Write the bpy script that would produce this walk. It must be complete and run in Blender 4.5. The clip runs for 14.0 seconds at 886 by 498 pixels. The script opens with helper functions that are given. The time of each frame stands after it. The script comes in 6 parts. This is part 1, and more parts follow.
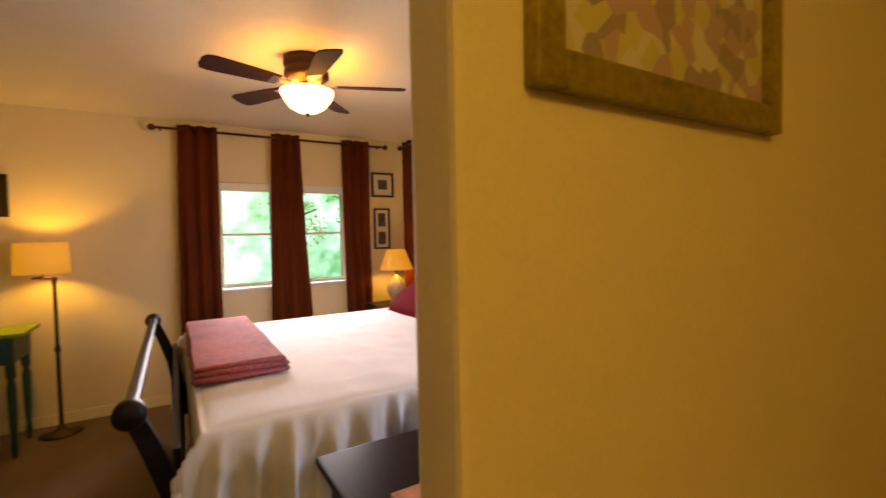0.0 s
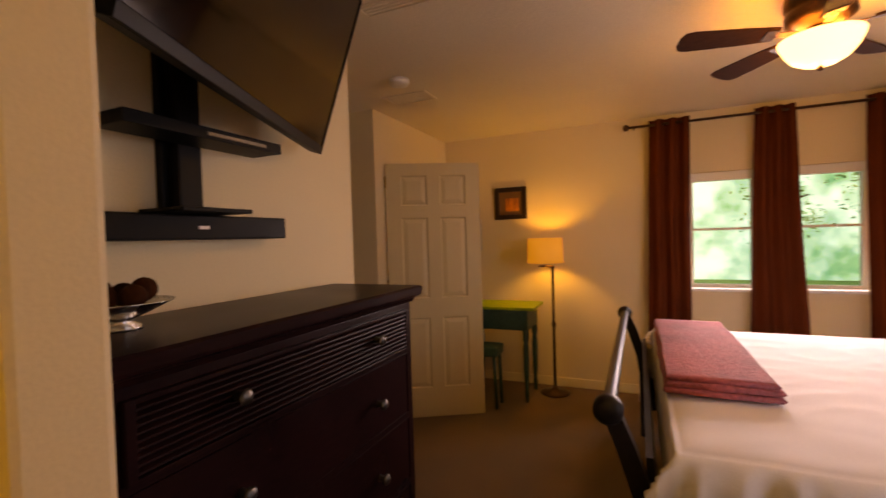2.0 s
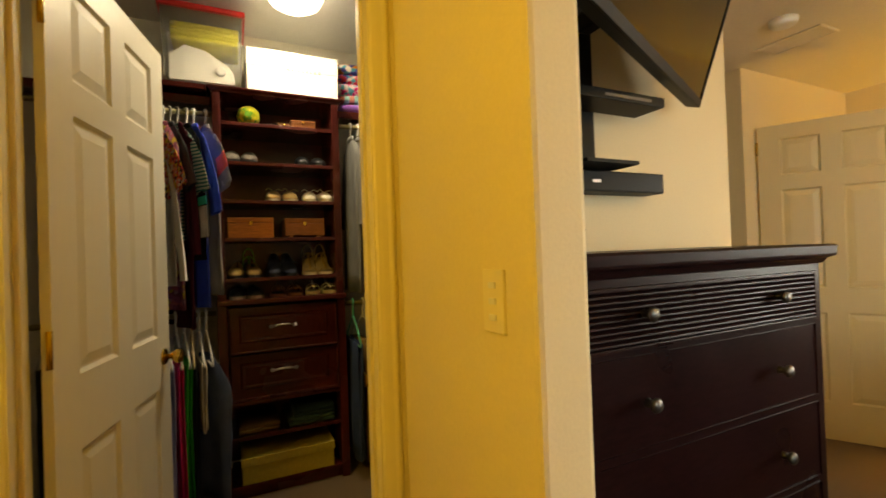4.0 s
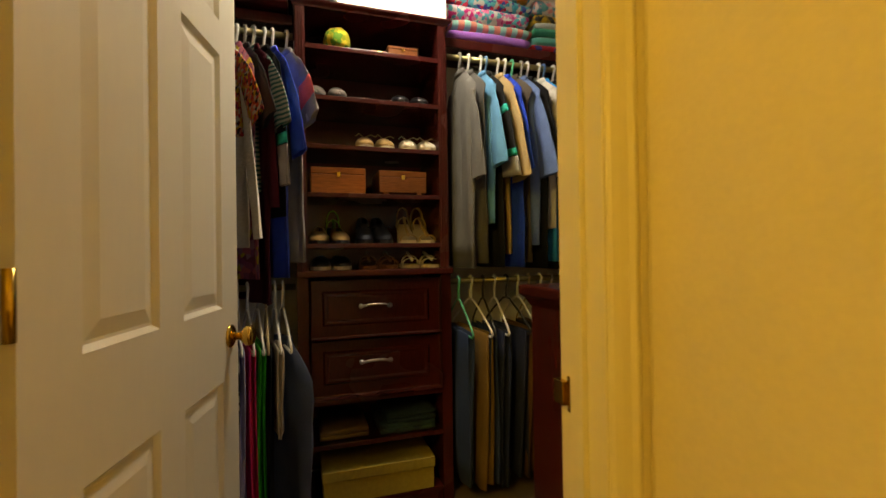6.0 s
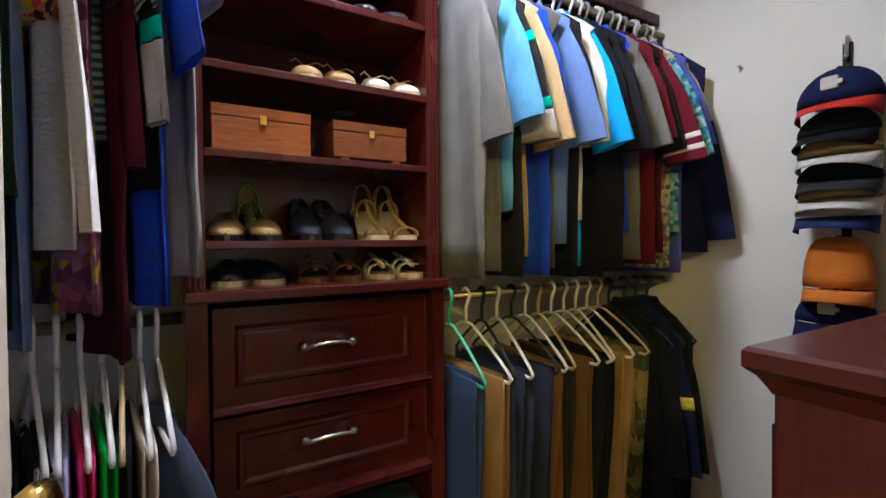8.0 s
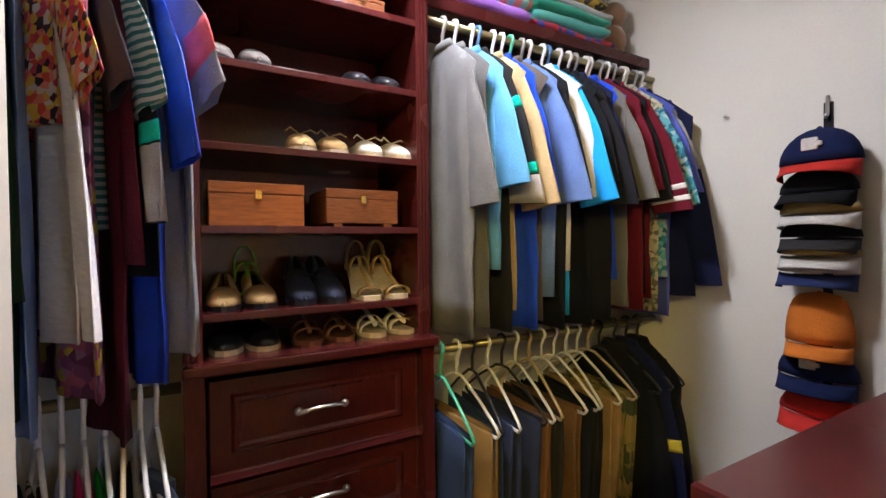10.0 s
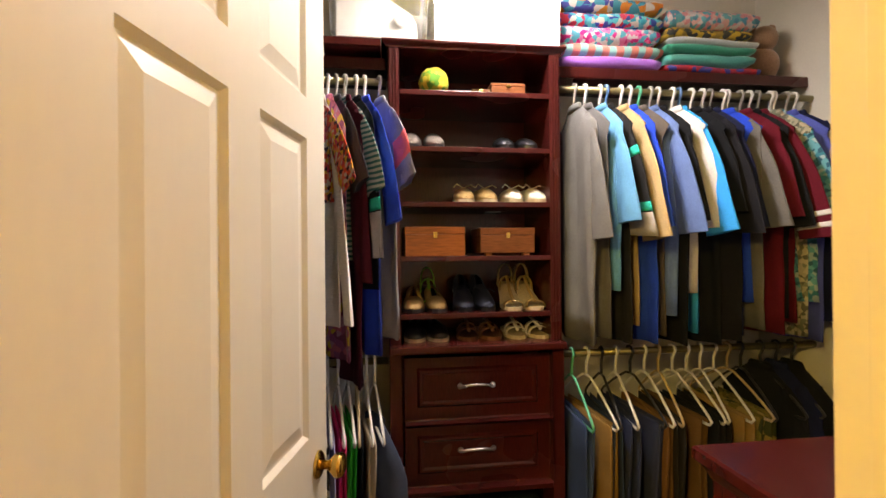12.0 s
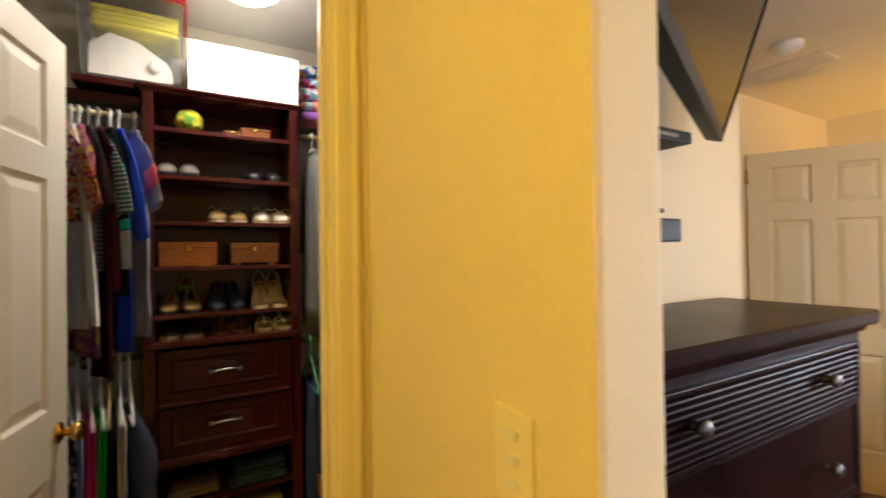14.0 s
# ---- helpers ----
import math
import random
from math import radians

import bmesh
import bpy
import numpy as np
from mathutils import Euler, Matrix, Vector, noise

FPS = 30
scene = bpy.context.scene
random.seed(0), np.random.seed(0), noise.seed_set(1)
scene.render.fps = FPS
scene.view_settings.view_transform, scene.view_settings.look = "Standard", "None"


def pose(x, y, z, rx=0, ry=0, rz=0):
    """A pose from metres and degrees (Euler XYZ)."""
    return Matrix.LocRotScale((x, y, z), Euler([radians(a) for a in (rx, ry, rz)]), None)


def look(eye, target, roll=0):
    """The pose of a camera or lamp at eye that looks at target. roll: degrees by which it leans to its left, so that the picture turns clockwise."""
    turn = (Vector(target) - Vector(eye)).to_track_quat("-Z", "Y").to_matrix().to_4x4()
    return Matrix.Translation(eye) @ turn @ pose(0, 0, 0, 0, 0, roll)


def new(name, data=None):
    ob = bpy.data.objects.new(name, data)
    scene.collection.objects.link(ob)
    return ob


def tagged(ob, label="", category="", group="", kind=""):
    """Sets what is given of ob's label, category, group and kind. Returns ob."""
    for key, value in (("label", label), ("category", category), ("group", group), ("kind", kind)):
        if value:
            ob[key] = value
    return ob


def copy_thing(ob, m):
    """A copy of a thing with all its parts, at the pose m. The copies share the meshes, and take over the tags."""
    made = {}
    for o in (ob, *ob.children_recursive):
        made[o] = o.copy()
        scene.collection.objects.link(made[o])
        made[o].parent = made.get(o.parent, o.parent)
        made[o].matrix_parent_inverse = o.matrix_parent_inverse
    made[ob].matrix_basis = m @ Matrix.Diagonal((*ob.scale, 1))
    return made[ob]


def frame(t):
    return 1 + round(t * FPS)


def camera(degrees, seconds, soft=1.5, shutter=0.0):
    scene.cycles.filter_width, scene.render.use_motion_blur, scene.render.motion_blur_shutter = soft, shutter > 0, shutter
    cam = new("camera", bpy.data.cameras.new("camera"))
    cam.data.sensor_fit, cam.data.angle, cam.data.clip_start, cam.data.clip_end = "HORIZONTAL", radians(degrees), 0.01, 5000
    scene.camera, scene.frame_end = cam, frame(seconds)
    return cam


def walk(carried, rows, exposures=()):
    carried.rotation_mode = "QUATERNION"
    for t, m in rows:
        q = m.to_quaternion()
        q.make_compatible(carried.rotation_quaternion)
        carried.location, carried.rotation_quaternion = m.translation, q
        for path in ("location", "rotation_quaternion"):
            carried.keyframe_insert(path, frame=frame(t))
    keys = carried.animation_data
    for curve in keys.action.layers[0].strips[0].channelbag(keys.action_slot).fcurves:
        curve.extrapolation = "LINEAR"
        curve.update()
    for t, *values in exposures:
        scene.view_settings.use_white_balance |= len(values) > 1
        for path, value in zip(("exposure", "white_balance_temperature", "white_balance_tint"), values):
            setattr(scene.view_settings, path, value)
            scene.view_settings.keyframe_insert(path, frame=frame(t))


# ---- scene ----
cam = camera(90.1, 14.0, shutter=0.3)
PATH = [
    (0, (0.075, 1.34, 1.42), (1.115, 3.051, 1.35), -1.2),
    (0.5, (0.042, 1.41, 1.419), (0.677, 3.306, 1.356), -1.7),
    (1.2, (0.014, 1.504, 1.412), (0.012, 3.504, 1.369), -2.1),
    (1.5, (0.013, 1.511, 1.426), (-0.294, 3.487, 1.38), -1.7),
    (2, (0.037, 1.524, 1.44), (-0.774, 3.352, 1.392), -1.7),
    (2.5, (0.076, 1.491, 1.412), (-1.181, 3.046, 1.391), -1.9),
    (3, (0.080, 1.437, 1.363), (-1.464, 2.708, 1.376), -2.1),
    (3.5, (0.052, 1.368, 1.314), (-1.660, 2.409, 1.338), -2.0),
    (4, (-0.012, 1.316, 1.270), (-1.817, 2.178, 1.288), -2.0),
    (4.2, (-0.018, 1.301, 1.263), (-1.859, 2.083, 1.263), -1.7),
    (6.5, (-0.941, 1.256, 1.115), (-2.846, 1.866, 1.128), -0.8),
    (7, (-1.146, 1.262, 1.134), (-3.046, 1.886, 1.134), -0.6),
    (7.5, (-1.305, 1.284, 1.15), (-3.177, 1.987, 1.13), -1.0),
    (8, (-1.458, 1.248, 1.165), (-3.191, 2.248, 1.133), -0.5),
    (10.5, (-1.350, 1.265, 1.380), (-3.091, 2.238, 1.352), -0.7),
    (11, (-1.218, 1.256, 1.398), (-3.116, 1.887, 1.392), -1.0),
    (11.5, (-1.083, 1.243, 1.385), (-3.045, 1.627, 1.409), -1.2),
    (12, (-0.962, 1.236, 1.409), (-2.947, 1.483, 1.416), -0.5),
    (12.5, (-0.813, 1.215, 1.391), (-2.795, 1.477, 1.429), -0.6),
    (13, (-0.701, 1.259, 1.388), (-2.669, 1.614, 1.44), -0.7),
    (13.5, (-0.443, 1.318, 1.436), (-2.34, 1.951, 1.446), -0.9),
    (14, (-0.293, 1.413, 1.431), (-2.026, 2.411, 1.451), -0.8),
]
EXPOSURES = [
    (0, -0.72, 8800, 26), (0.6, -1.00, 10600, 46), (1.0, -1.10, 10800, 48), (1.5, -1.16, 10600, 46), (2.3, -0.84, 11400, 38), (3.0, -0.28, 12200, 18), (3.5, -0.14, 11600, 8), (4.0, 0.10, 10000, 5), (6.5, 0.35, 8200, 10),
    (7.2, 0.85, 6800, 10), (8.0, 1.35, 5350, 17), (10.4, 1.48, 5850, 22), (11.3, 1.44, 6850, 25), (12.5, 1.22, 6950, 16), (13.5, 0.90, 6250, 9), (14.0, 0.46, 6850, 14),
]
walk(cam, [(t, look(eye, target, roll)) for t, eye, target, roll in PATH], EXPOSURES)

# ---- world, sun and exposure ----
world = bpy.data.worlds.new("daylight")
scene.world = world
world.use_nodes = True
wn = world.node_tree.nodes
sky = wn.new("ShaderNodeTexSky")
sky.sky_type = "NISHITA"
sky.sun_disc = False
sky.sun_elevation, sky.sun_rotation = radians(36), radians(188)
wn["Background"].inputs["Strength"].default_value = 0.15
world.node_tree.links.new(sky.outputs["Color"], wn["Background"].inputs["Color"])
scene.view_settings.exposure = 0.0

sun = new("sun", bpy.data.lights.new("sun", "SUN"))
sun.data.energy, sun.data.angle, sun.data.color = 5.0, radians(0.6), (1.0, 0.95, 0.87)
sun.matrix_world = look((6, -16, 20), (2, 12, 0))


def lamp_light(name, place, watts, colour, radius):
    ob = new(name, bpy.data.lights.new(name, "POINT"))
    ob.data.energy, ob.data.color, ob.data.shadow_soft_size = watts, colour, radius
    ob.location = place
    return ob


def window_light(name, place, width, height, watts, colour, turn, spread=120):
    ob = new(name, bpy.data.lights.new(name, "AREA"))
    ob.data.shape, ob.data.size, ob.data.size_y = "RECTANGLE", width, height
    ob.data.energy, ob.data.color = watts, colour
    ob.data.spread = radians(spread)
    ob.matrix_world = pose(*place, *turn)
    return ob


window_light("window_sky", (2.20, 2.525, 1.44), 0.80, 0.93, 15, (0.46, 0.68, 1.0), (-80, 0, -118), 110)
WARM = (1.0, 0.60, 0.085)
SHADED = (1.0, 0.64, 0.095)
for k in range(3):
    lamp_light("fan_bulb", (0.765 + 0.098 * math.cos(0.4 + 2.094 * k), 3.95 + 0.098 * math.sin(0.4 + 2.094 * k), 2.242), 7.5, WARM, 0.03)
lamp_light("floor_lamp_bulb", (-0.735, 5.52, 1.31), 20, SHADED, 0.035)
lamp_light("bedside_bulb", (2.02, 5.46, 1.15), 12, SHADED, 0.035)
closet_bulb = window_light("closet_bulb", (-2.33, 1.64, 2.522), 0.26, 0.26, 9.5, (1.0, 0.97, 0.91), (0, 0, 0), 180)
closet_bulb.data.shape = "DISK"
lamp_light("vestibule_bulb", (-0.15, 0.25, 2.25), 42, (1.0, 0.75, 0.155), 0.12)
window_light("window_sky", (0.675, 5.73, 1.44), 0.47, 0.93, 30, (0.74, 0.82, 1.0), (-74, 0, 0), 110)
window_light("window_sky", (1.395, 5.73, 1.44), 0.44, 0.93, 30, (0.74, 0.82, 1.0), (-74, 0, 0), 110)


# ---- materials ----
def material(name, colour, rough=0.6, metal=0.0, grain=40.0, vary=0.08, bump=0.1, coat=0.0, sheen=0.0,
             stretch=(1, 1, 1), blotch=2.5, spec=0.5, depth=0.002):
    """A surface with colour variation at two scales, grain relief and uneven gloss."""
    m = bpy.data.materials.new(name)
    m.use_nodes = True
    nt = m.node_tree
    n, l = nt.nodes, nt.links
    b = n["Principled BSDF"]
    b.inputs["Metallic"].default_value = metal
    b.inputs["Coat Weight"].default_value = coat
    b.inputs["Coat Roughness"].default_value = 0.15
    b.inputs["Sheen Weight"].default_value = sheen
    b.inputs["Specular IOR Level"].default_value = spec
    tc = n.new("ShaderNodeTexCoord")
    mp = n.new("ShaderNodeMapping")
    mp.inputs["Scale"].default_value = stretch
    l.new(tc.outputs["Object"], mp.inputs["Vector"])
    fine, big = n.new("ShaderNodeTexNoise"), n.new("ShaderNodeTexNoise")
    fine.inputs["Scale"].default_value, big.inputs["Scale"].default_value = grain, blotch
    fine.inputs["Detail"].default_value = 4
    l.new(mp.outputs["Vector"], fine.inputs["Vector"])
    l.new(tc.outputs["Object"], big.inputs["Vector"])
    info = n.new("ShaderNodeObjectInfo")
    mix = n.new("ShaderNodeMath")
    mix.operation = "ADD"
    l.new(fine.outputs["Fac"], mix.inputs[0])
    l.new(big.outputs["Fac"], mix.inputs[1])
    rng = n.new("ShaderNodeMapRange")
    rng.inputs["From Min"].default_value, rng.inputs["From Max"].default_value = 0.6, 1.4
    rng.inputs["To Min"].default_value, rng.inputs["To Max"].default_value = 1 - vary * 1.6, 1 + vary * 1.6
    l.new(mix.outputs[0], rng.inputs["Value"])
    hsv = n.new("ShaderNodeHueSaturation")
    hsv.inputs["Color"].default_value = (*colour, 1)
    l.new(rng.outputs["Result"], hsv.inputs["Value"])
    l.new(hsv.outputs["Color"], b.inputs["Base Color"])
    rr = n.new("ShaderNodeMapRange")
    rr.inputs["To Min"].default_value, rr.inputs["To Max"].default_value = max(0.02, rough - 0.08), min(1, rough + 0.08)
    l.new(big.outputs["Fac"], rr.inputs["Value"])
    l.new(rr.outputs["Result"], b.inputs["Roughness"])
    if bump:
        bp = n.new("ShaderNodeBump")
        bp.inputs["Strength"].default_value, bp.inputs["Distance"].default_value = bump, depth
        l.new(fine.outputs["Fac"], bp.inputs["Height"])
        l.new(bp.outputs["Normal"], b.inputs["Normal"])
    return m


def glowing(name, colour, strength):
    m = bpy.data.materials.new(name)
    m.use_nodes = True
    b = m.node_tree.nodes["Principled BSDF"]
    b.inputs["Base Color"].default_value = (*colour, 1)
    b.inputs["Emission Color"].default_value = (*colour, 1)
    b.inputs["Emission Strength"].default_value = strength
    return m


def patterned(name, colours, scale, rough=0.85):
    """Cloth with a printed pattern of several colours in cells."""
    m = material(name, colours[0], rough, grain=300, vary=0.1, bump=0.3)
    nt = m.node_tree
    n, l = nt.nodes, nt.links
    tc = n.new("ShaderNodeTexCoord")
    v = n.new("ShaderNodeTexVoronoi")
    v.inputs["Scale"].default_value = scale
    l.new(tc.outputs["Object"], v.inputs["Vector"])
    sep = n.new("ShaderNodeSeparateColor")
    l.new(v.outputs["Color"], sep.inputs["Color"])
    ramp = n.new("ShaderNodeValToRGB")
    ramp.color_ramp.interpolation = "CONSTANT"
    while len(ramp.color_ramp.elements) < len(colours):
        ramp.color_ramp.elements.new(0.5)
    for i, c in enumerate(colours):
        ramp.color_ramp.elements[i].position = i / len(colours)
        ramp.color_ramp.elements[i].color = (*c, 1)
    l.new(sep.outputs["Red"], ramp.inputs["Fac"])
    l.new(ramp.outputs["Color"], n["Principled BSDF"].inputs["Base Color"])
    return m


def striped(name, a, c, per_metre, axis="Z", rough=0.85):
    m = material(name, a, rough, grain=300, vary=0.1, bump=0.3)
    nt = m.node_tree
    n, l = nt.nodes, nt.links
    tc = n.new("ShaderNodeTexCoord")
    w = n.new("ShaderNodeTexWave")
    w.bands_direction = axis
    w.inputs["Scale"].default_value = per_metre / 3.2
    w.inputs["Distortion"].default_value = 0.6
    l.new(tc.outputs["Object"], w.inputs["Vector"])
    ramp = n.new("ShaderNodeValToRGB")
    ramp.color_ramp.interpolation = "CONSTANT"
    ramp.color_ramp.elements[0].color = (*a, 1)
    ramp.color_ramp.elements[1].color = (*c, 1)
    ramp.color_ramp.elements[1].position = 0.5
    l.new(w.outputs["Fac"], ramp.inputs["Fac"])
    l.new(ramp.outputs["Color"], n["Principled BSDF"].inputs["Base Color"])
    return m


M_WALL = material("wall_paint", (0.74, 0.62, 0.40), 0.75, grain=130, vary=0.03, bump=0.25, blotch=1.2)
M_CLOSET_WALL = material("closet_wall_paint", (0.76, 0.74, 0.66), 0.75, grain=130, vary=0.03, bump=0.25, blotch=1.2)
M_CEIL = material("ceiling_paint", (0.74, 0.65, 0.49), 0.85, grain=90, vary=0.04, bump=0.5, blotch=1.5, depth=0.004)
M_CLOSET_CEIL = material("closet_ceiling_paint", (0.80, 0.80, 0.78), 0.85, grain=90, vary=0.03, bump=0.4, blotch=1.5, depth=0.004)
M_TRIM = material("trim_paint", (0.78, 0.68, 0.46), 0.45, grain=60, vary=0.012, bump=0.06)
M_DOOR = material("door_paint", (0.80, 0.75, 0.64), 0.42, grain=60, vary=0.012, bump=0.05, stretch=(1, 1, 0.15))
M_DOOR_CREAM = material("cream_door_paint", (0.62, 0.51, 0.30), 0.45, grain=60, vary=0.012, bump=0.05, stretch=(1, 1, 0.15))
M_CARPET = material("carpet", (0.15, 0.082, 0.032), 0.95, grain=260, vary=0.22, bump=1.0, blotch=3, sheen=0.2, depth=0.01)
M_MAHOG = material("mahogany_laminate", (0.058, 0.0085, 0.0075), 0.26, grain=30, vary=0.22, bump=0.10, stretch=(1, 6, 1), coat=0.15, spec=0.30)
M_MAHOG_V = material("mahogany_laminate_upright", (0.058, 0.0085, 0.0075), 0.26, grain=30, vary=0.22, bump=0.10, stretch=(6, 6, 0.6), coat=0.15, spec=0.30)
M_ESPRESSO = material("espresso_wood", (0.014, 0.0048, 0.0055), 0.30, grain=25, vary=0.3, bump=0.1, stretch=(4, 1, 4), coat=0.0, spec=0.08)
M_BLACK_WOOD = material("black_wood", (0.009, 0.007, 0.008), 0.42, grain=30, vary=0.3, bump=0.1, coat=0.0, spec=0.18)
M_BLACK = material("black_plastic", (0.005, 0.005, 0.005), 0.45, grain=200, vary=0.15, bump=0.1, spec=0.12)
M_BRASS = material("brass", (0.62, 0.40, 0.10), 0.22, 1.0, grain=50, vary=0.1, bump=0.02)
M_NICKEL = material("brushed_nickel", (0.62, 0.60, 0.57), 0.28, 1.0, grain=80, vary=0.08, bump=0.03)
M_PEWTER = material("dark_pewter", (0.13, 0.125, 0.12), 0.42, 1.0, grain=80, vary=0.15, bump=0.06)
M_BRONZE = material("bronze", (0.075, 0.042, 0.025), 0.4, 0.8, grain=60, vary=0.2, bump=0.05)
M_WHITE_PLASTIC = material("white_plastic", (0.75, 0.72, 0.66), 0.35, grain=100, vary=0.03, bump=0.03)
M_CURTAIN = material("brown_curtain", (0.110, 0.024, 0.009), 0.9, grain=350, vary=0.15, bump=0.4, sheen=0.0, spec=0.08)
M_SHEET = material("white_bedspread", (0.70, 0.68, 0.73), 0.85, grain=220, vary=0.04, bump=0.35, sheen=0.1)
M_PILLOW = material("burgundy_cotton", (0.125, 0.002, 0.007), 0.9, grain=250, vary=0.15, bump=0.4, sheen=0.0, spec=0.05)
M_THROW = material("rose_fleece", (0.36, 0.085, 0.10), 0.95, grain=70, vary=0.42, bump=1.0, sheen=0.1, depth=0.008)
M_SHADE = bpy.data.materials.new("lamp_shade_linen")
M_SHADE.use_nodes = True
_b = M_SHADE.node_tree.nodes["Principled BSDF"]
_b.inputs["Base Color"].default_value = (0.50, 0.34, 0.12, 1)
_b.inputs["Emission Color"].default_value = (1.0, 0.43, 0.035, 1)
_b.inputs["Emission Strength"].default_value = 0.85
_b.inputs["Roughness"].default_value = 0.9


# ---- mesh helpers ----
def box(bm, x0, x1, y0, y1, z0, z1, bevel=0.0):
    g = bmesh.ops.create_cube(bm, size=1.0)
    vs = g["verts"]
    for v in vs:
        v.co = Vector(((x0 + x1) / 2 + v.co.x * (x1 - x0), (y0 + y1) / 2 + v.co.y * (y1 - y0), (z0 + z1) / 2 + v.co.z * (z1 - z0)))
    if bevel:
        es = list({e for v in vs for e in v.link_edges})
        bmesh.ops.bevel(bm, geom=es, offset=bevel, segments=2, profile=0.6, affect="EDGES")
    return vs


def lathe(bm, profile, centre=(0, 0, 0), seg=20, axis="Z"):
    """A solid of revolution: profile is a list of (radius, height)."""
    rings = []
    for r, h in profile:
        ring = []
        for i in range(seg):
            a = 2 * math.pi * i / seg
            p = (r * math.cos(a), r * math.sin(a), h)
            if axis == "X":
                p = (p[2], p[0], p[1])
            elif axis == "Y":
                p = (p[0], p[2], p[1])
            ring.append(bm.verts.new(Vector(p) + Vector(centre)))
        rings.append(ring)
    for a, b in zip(rings, rings[1:]):
        for i in range(seg):
            f = bm.faces.new((a[i], a[(i + 1) % seg], b[(i + 1) % seg], b[i]))
            f.smooth = True
    for ring in (rings[0], rings[-1]):
        bm.faces.new(ring)
    return rings


def tube(bm, points, radius, seg=8):
    """A round bar along a line of points."""
    rings = []
    pts = [Vector(p) for p in points]
    for i, p in enumerate(pts):
        d = (pts[min(i + 1, len(pts) - 1)] - pts[max(i - 1, 0)]).normalized()
        u = d.orthogonal().normalized() if i == 0 else (u - d * u.dot(d)).normalized()
        w = d.cross(u)
        rings.append([bm.verts.new(p + radius * (u * math.cos(2 * math.pi * k / seg) + w * math.sin(2 * math.pi * k / seg))) for k in range(seg)])
    for a, b in zip(rings, rings[1:]):
        for k in range(seg):
            f = bm.faces.new((a[k], a[(k + 1) % seg], b[(k + 1) % seg], b[k]))
            f.smooth = True
    bm.faces.new(rings[0])
    bm.faces.new(rings[-1])


def extrude_profile(bm, profile, a, b, axis="Y"):
    """A closed (u, z) outline drawn out from a to b along an axis; u is x for axis Y and y for axis X."""
    def at(u, z, s):
        return (u, s, z) if axis == "Y" else (s, u, z)
    r0 = [bm.verts.new(at(u, z, a)) for u, z in profile]
    r1 = [bm.verts.new(at(u, z, b)) for u, z in profile]
    n = len(profile)
    for i in range(n):
        bm.faces.new((r0[i], r0[(i + 1) % n], r1[(i + 1) % n], r1[i]))
    bm.faces.new(r0)
    bm.faces.new(r1)


def mesh_of(name, bm, mat, smooth=False):
    bmesh.ops.recalc_face_normals(bm, faces=bm.faces)
    me = bpy.data.meshes.new(name)
    bm.to_mesh(me)
    bm.free()
    for m in (mat if isinstance(mat, (list, tuple)) else [mat]):
        me.materials.append(m)
    if smooth:
        for p in me.polygons:
            p.use_smooth = True
    return me


def part(name, bm, mat, parent=None, label="", smooth=False):
    ob = new(name, mesh_of(name, bm, mat, smooth))
    if parent:
        ob.parent = parent
    if label:
        ob["label"] = label
    return ob


def thing(name, label, category, place=(0, 0, 0), turn=0.0, group="", kind=""):
    ob = new(name)
    ob.empty_display_size = 0.1
    ob.matrix_world = pose(*place, 0, 0, turn)
    return tagged(ob, label, category, group, kind)


def solid(name, boxes, mat, label, category, kind="structure", bevel=0.0):
    bm = bmesh.new()
    for b in boxes:
        box(bm, *b, bevel)
    return tagged(part(name, bm, mat), label, category, kind=kind)


# ---- structure ----
CEIL, CLOSET_CEIL = 2.44, 2.64
STUB0, STUB1, STUB_END, STUB_R = 1.765, 1.878, -0.600, 0.352
FAR, RIGHT, TVX = 5.80, 2.30, -1.20
DOORX0, DOORX1 = -1.245, -1.355       # closet wall, both faces
JAMB0, JAMB1 = 0.885, 1.685           # closet door opening
solid("floor", [(-3.1, 2.5, -1.3, 5.95, -0.12, 0.0)], M_CARPET, "worn tan cut-pile carpet through all rooms", "floor")
solid("ceiling", [(-1.30, 2.5, -1.3, 5.95, CEIL, CEIL + 0.1), (-3.6, -1.30, 3.17, 5.95, CEIL, CEIL + 0.1)], M_CEIL, "cream textured bedroom ceiling", "ceiling")
solid("closet_ceiling", [(-3.05, -1.30, -0.9, 3.15, CLOSET_CEIL, CLOSET_CEIL + 0.1)], M_CLOSET_CEIL, "off-white closet ceiling", "ceiling")
solid("wall_stub_left", [(DOORX0, STUB_END, STUB0, STUB1, 0, CEIL)], M_WALL, "cream painted partition beside the closet door", "wall", bevel=0.012)
solid("wall_stub_right", [(STUB_R, 2.42, STUB0, STUB1, 0, CEIL)], M_WALL, "cream painted partition with a framed print", "wall", bevel=0.012)
solid("wall_opening_head", [(STUB_END, STUB_R, STUB0 + 0.004, STUB1 - 0.004, 2.16, CEIL)], M_WALL, "cream painted wall above the opening", "wall")
W0, W1, W2, W3, WB, WT = 0.436, 0.912, 1.174, 1.616, 0.955, 1.925
solid("wall_far", [(-2.0, W0, FAR, FAR + 0.15, 0, CEIL), (W1, W2, FAR, FAR + 0.15, 0, CEIL), (W3, RIGHT + 0.15, FAR, FAR + 0.15, 0, CEIL),
                   (W0, W1, FAR, FAR + 0.15, 0, WB), (W0, W1, FAR, FAR + 0.15, WT, CEIL), (W2, W3, FAR, FAR + 0.15, 0, WB), (W2, W3, FAR, FAR + 0.15, WT, CEIL)],
      M_WALL, "cream painted wall with two sash windows", "wall")
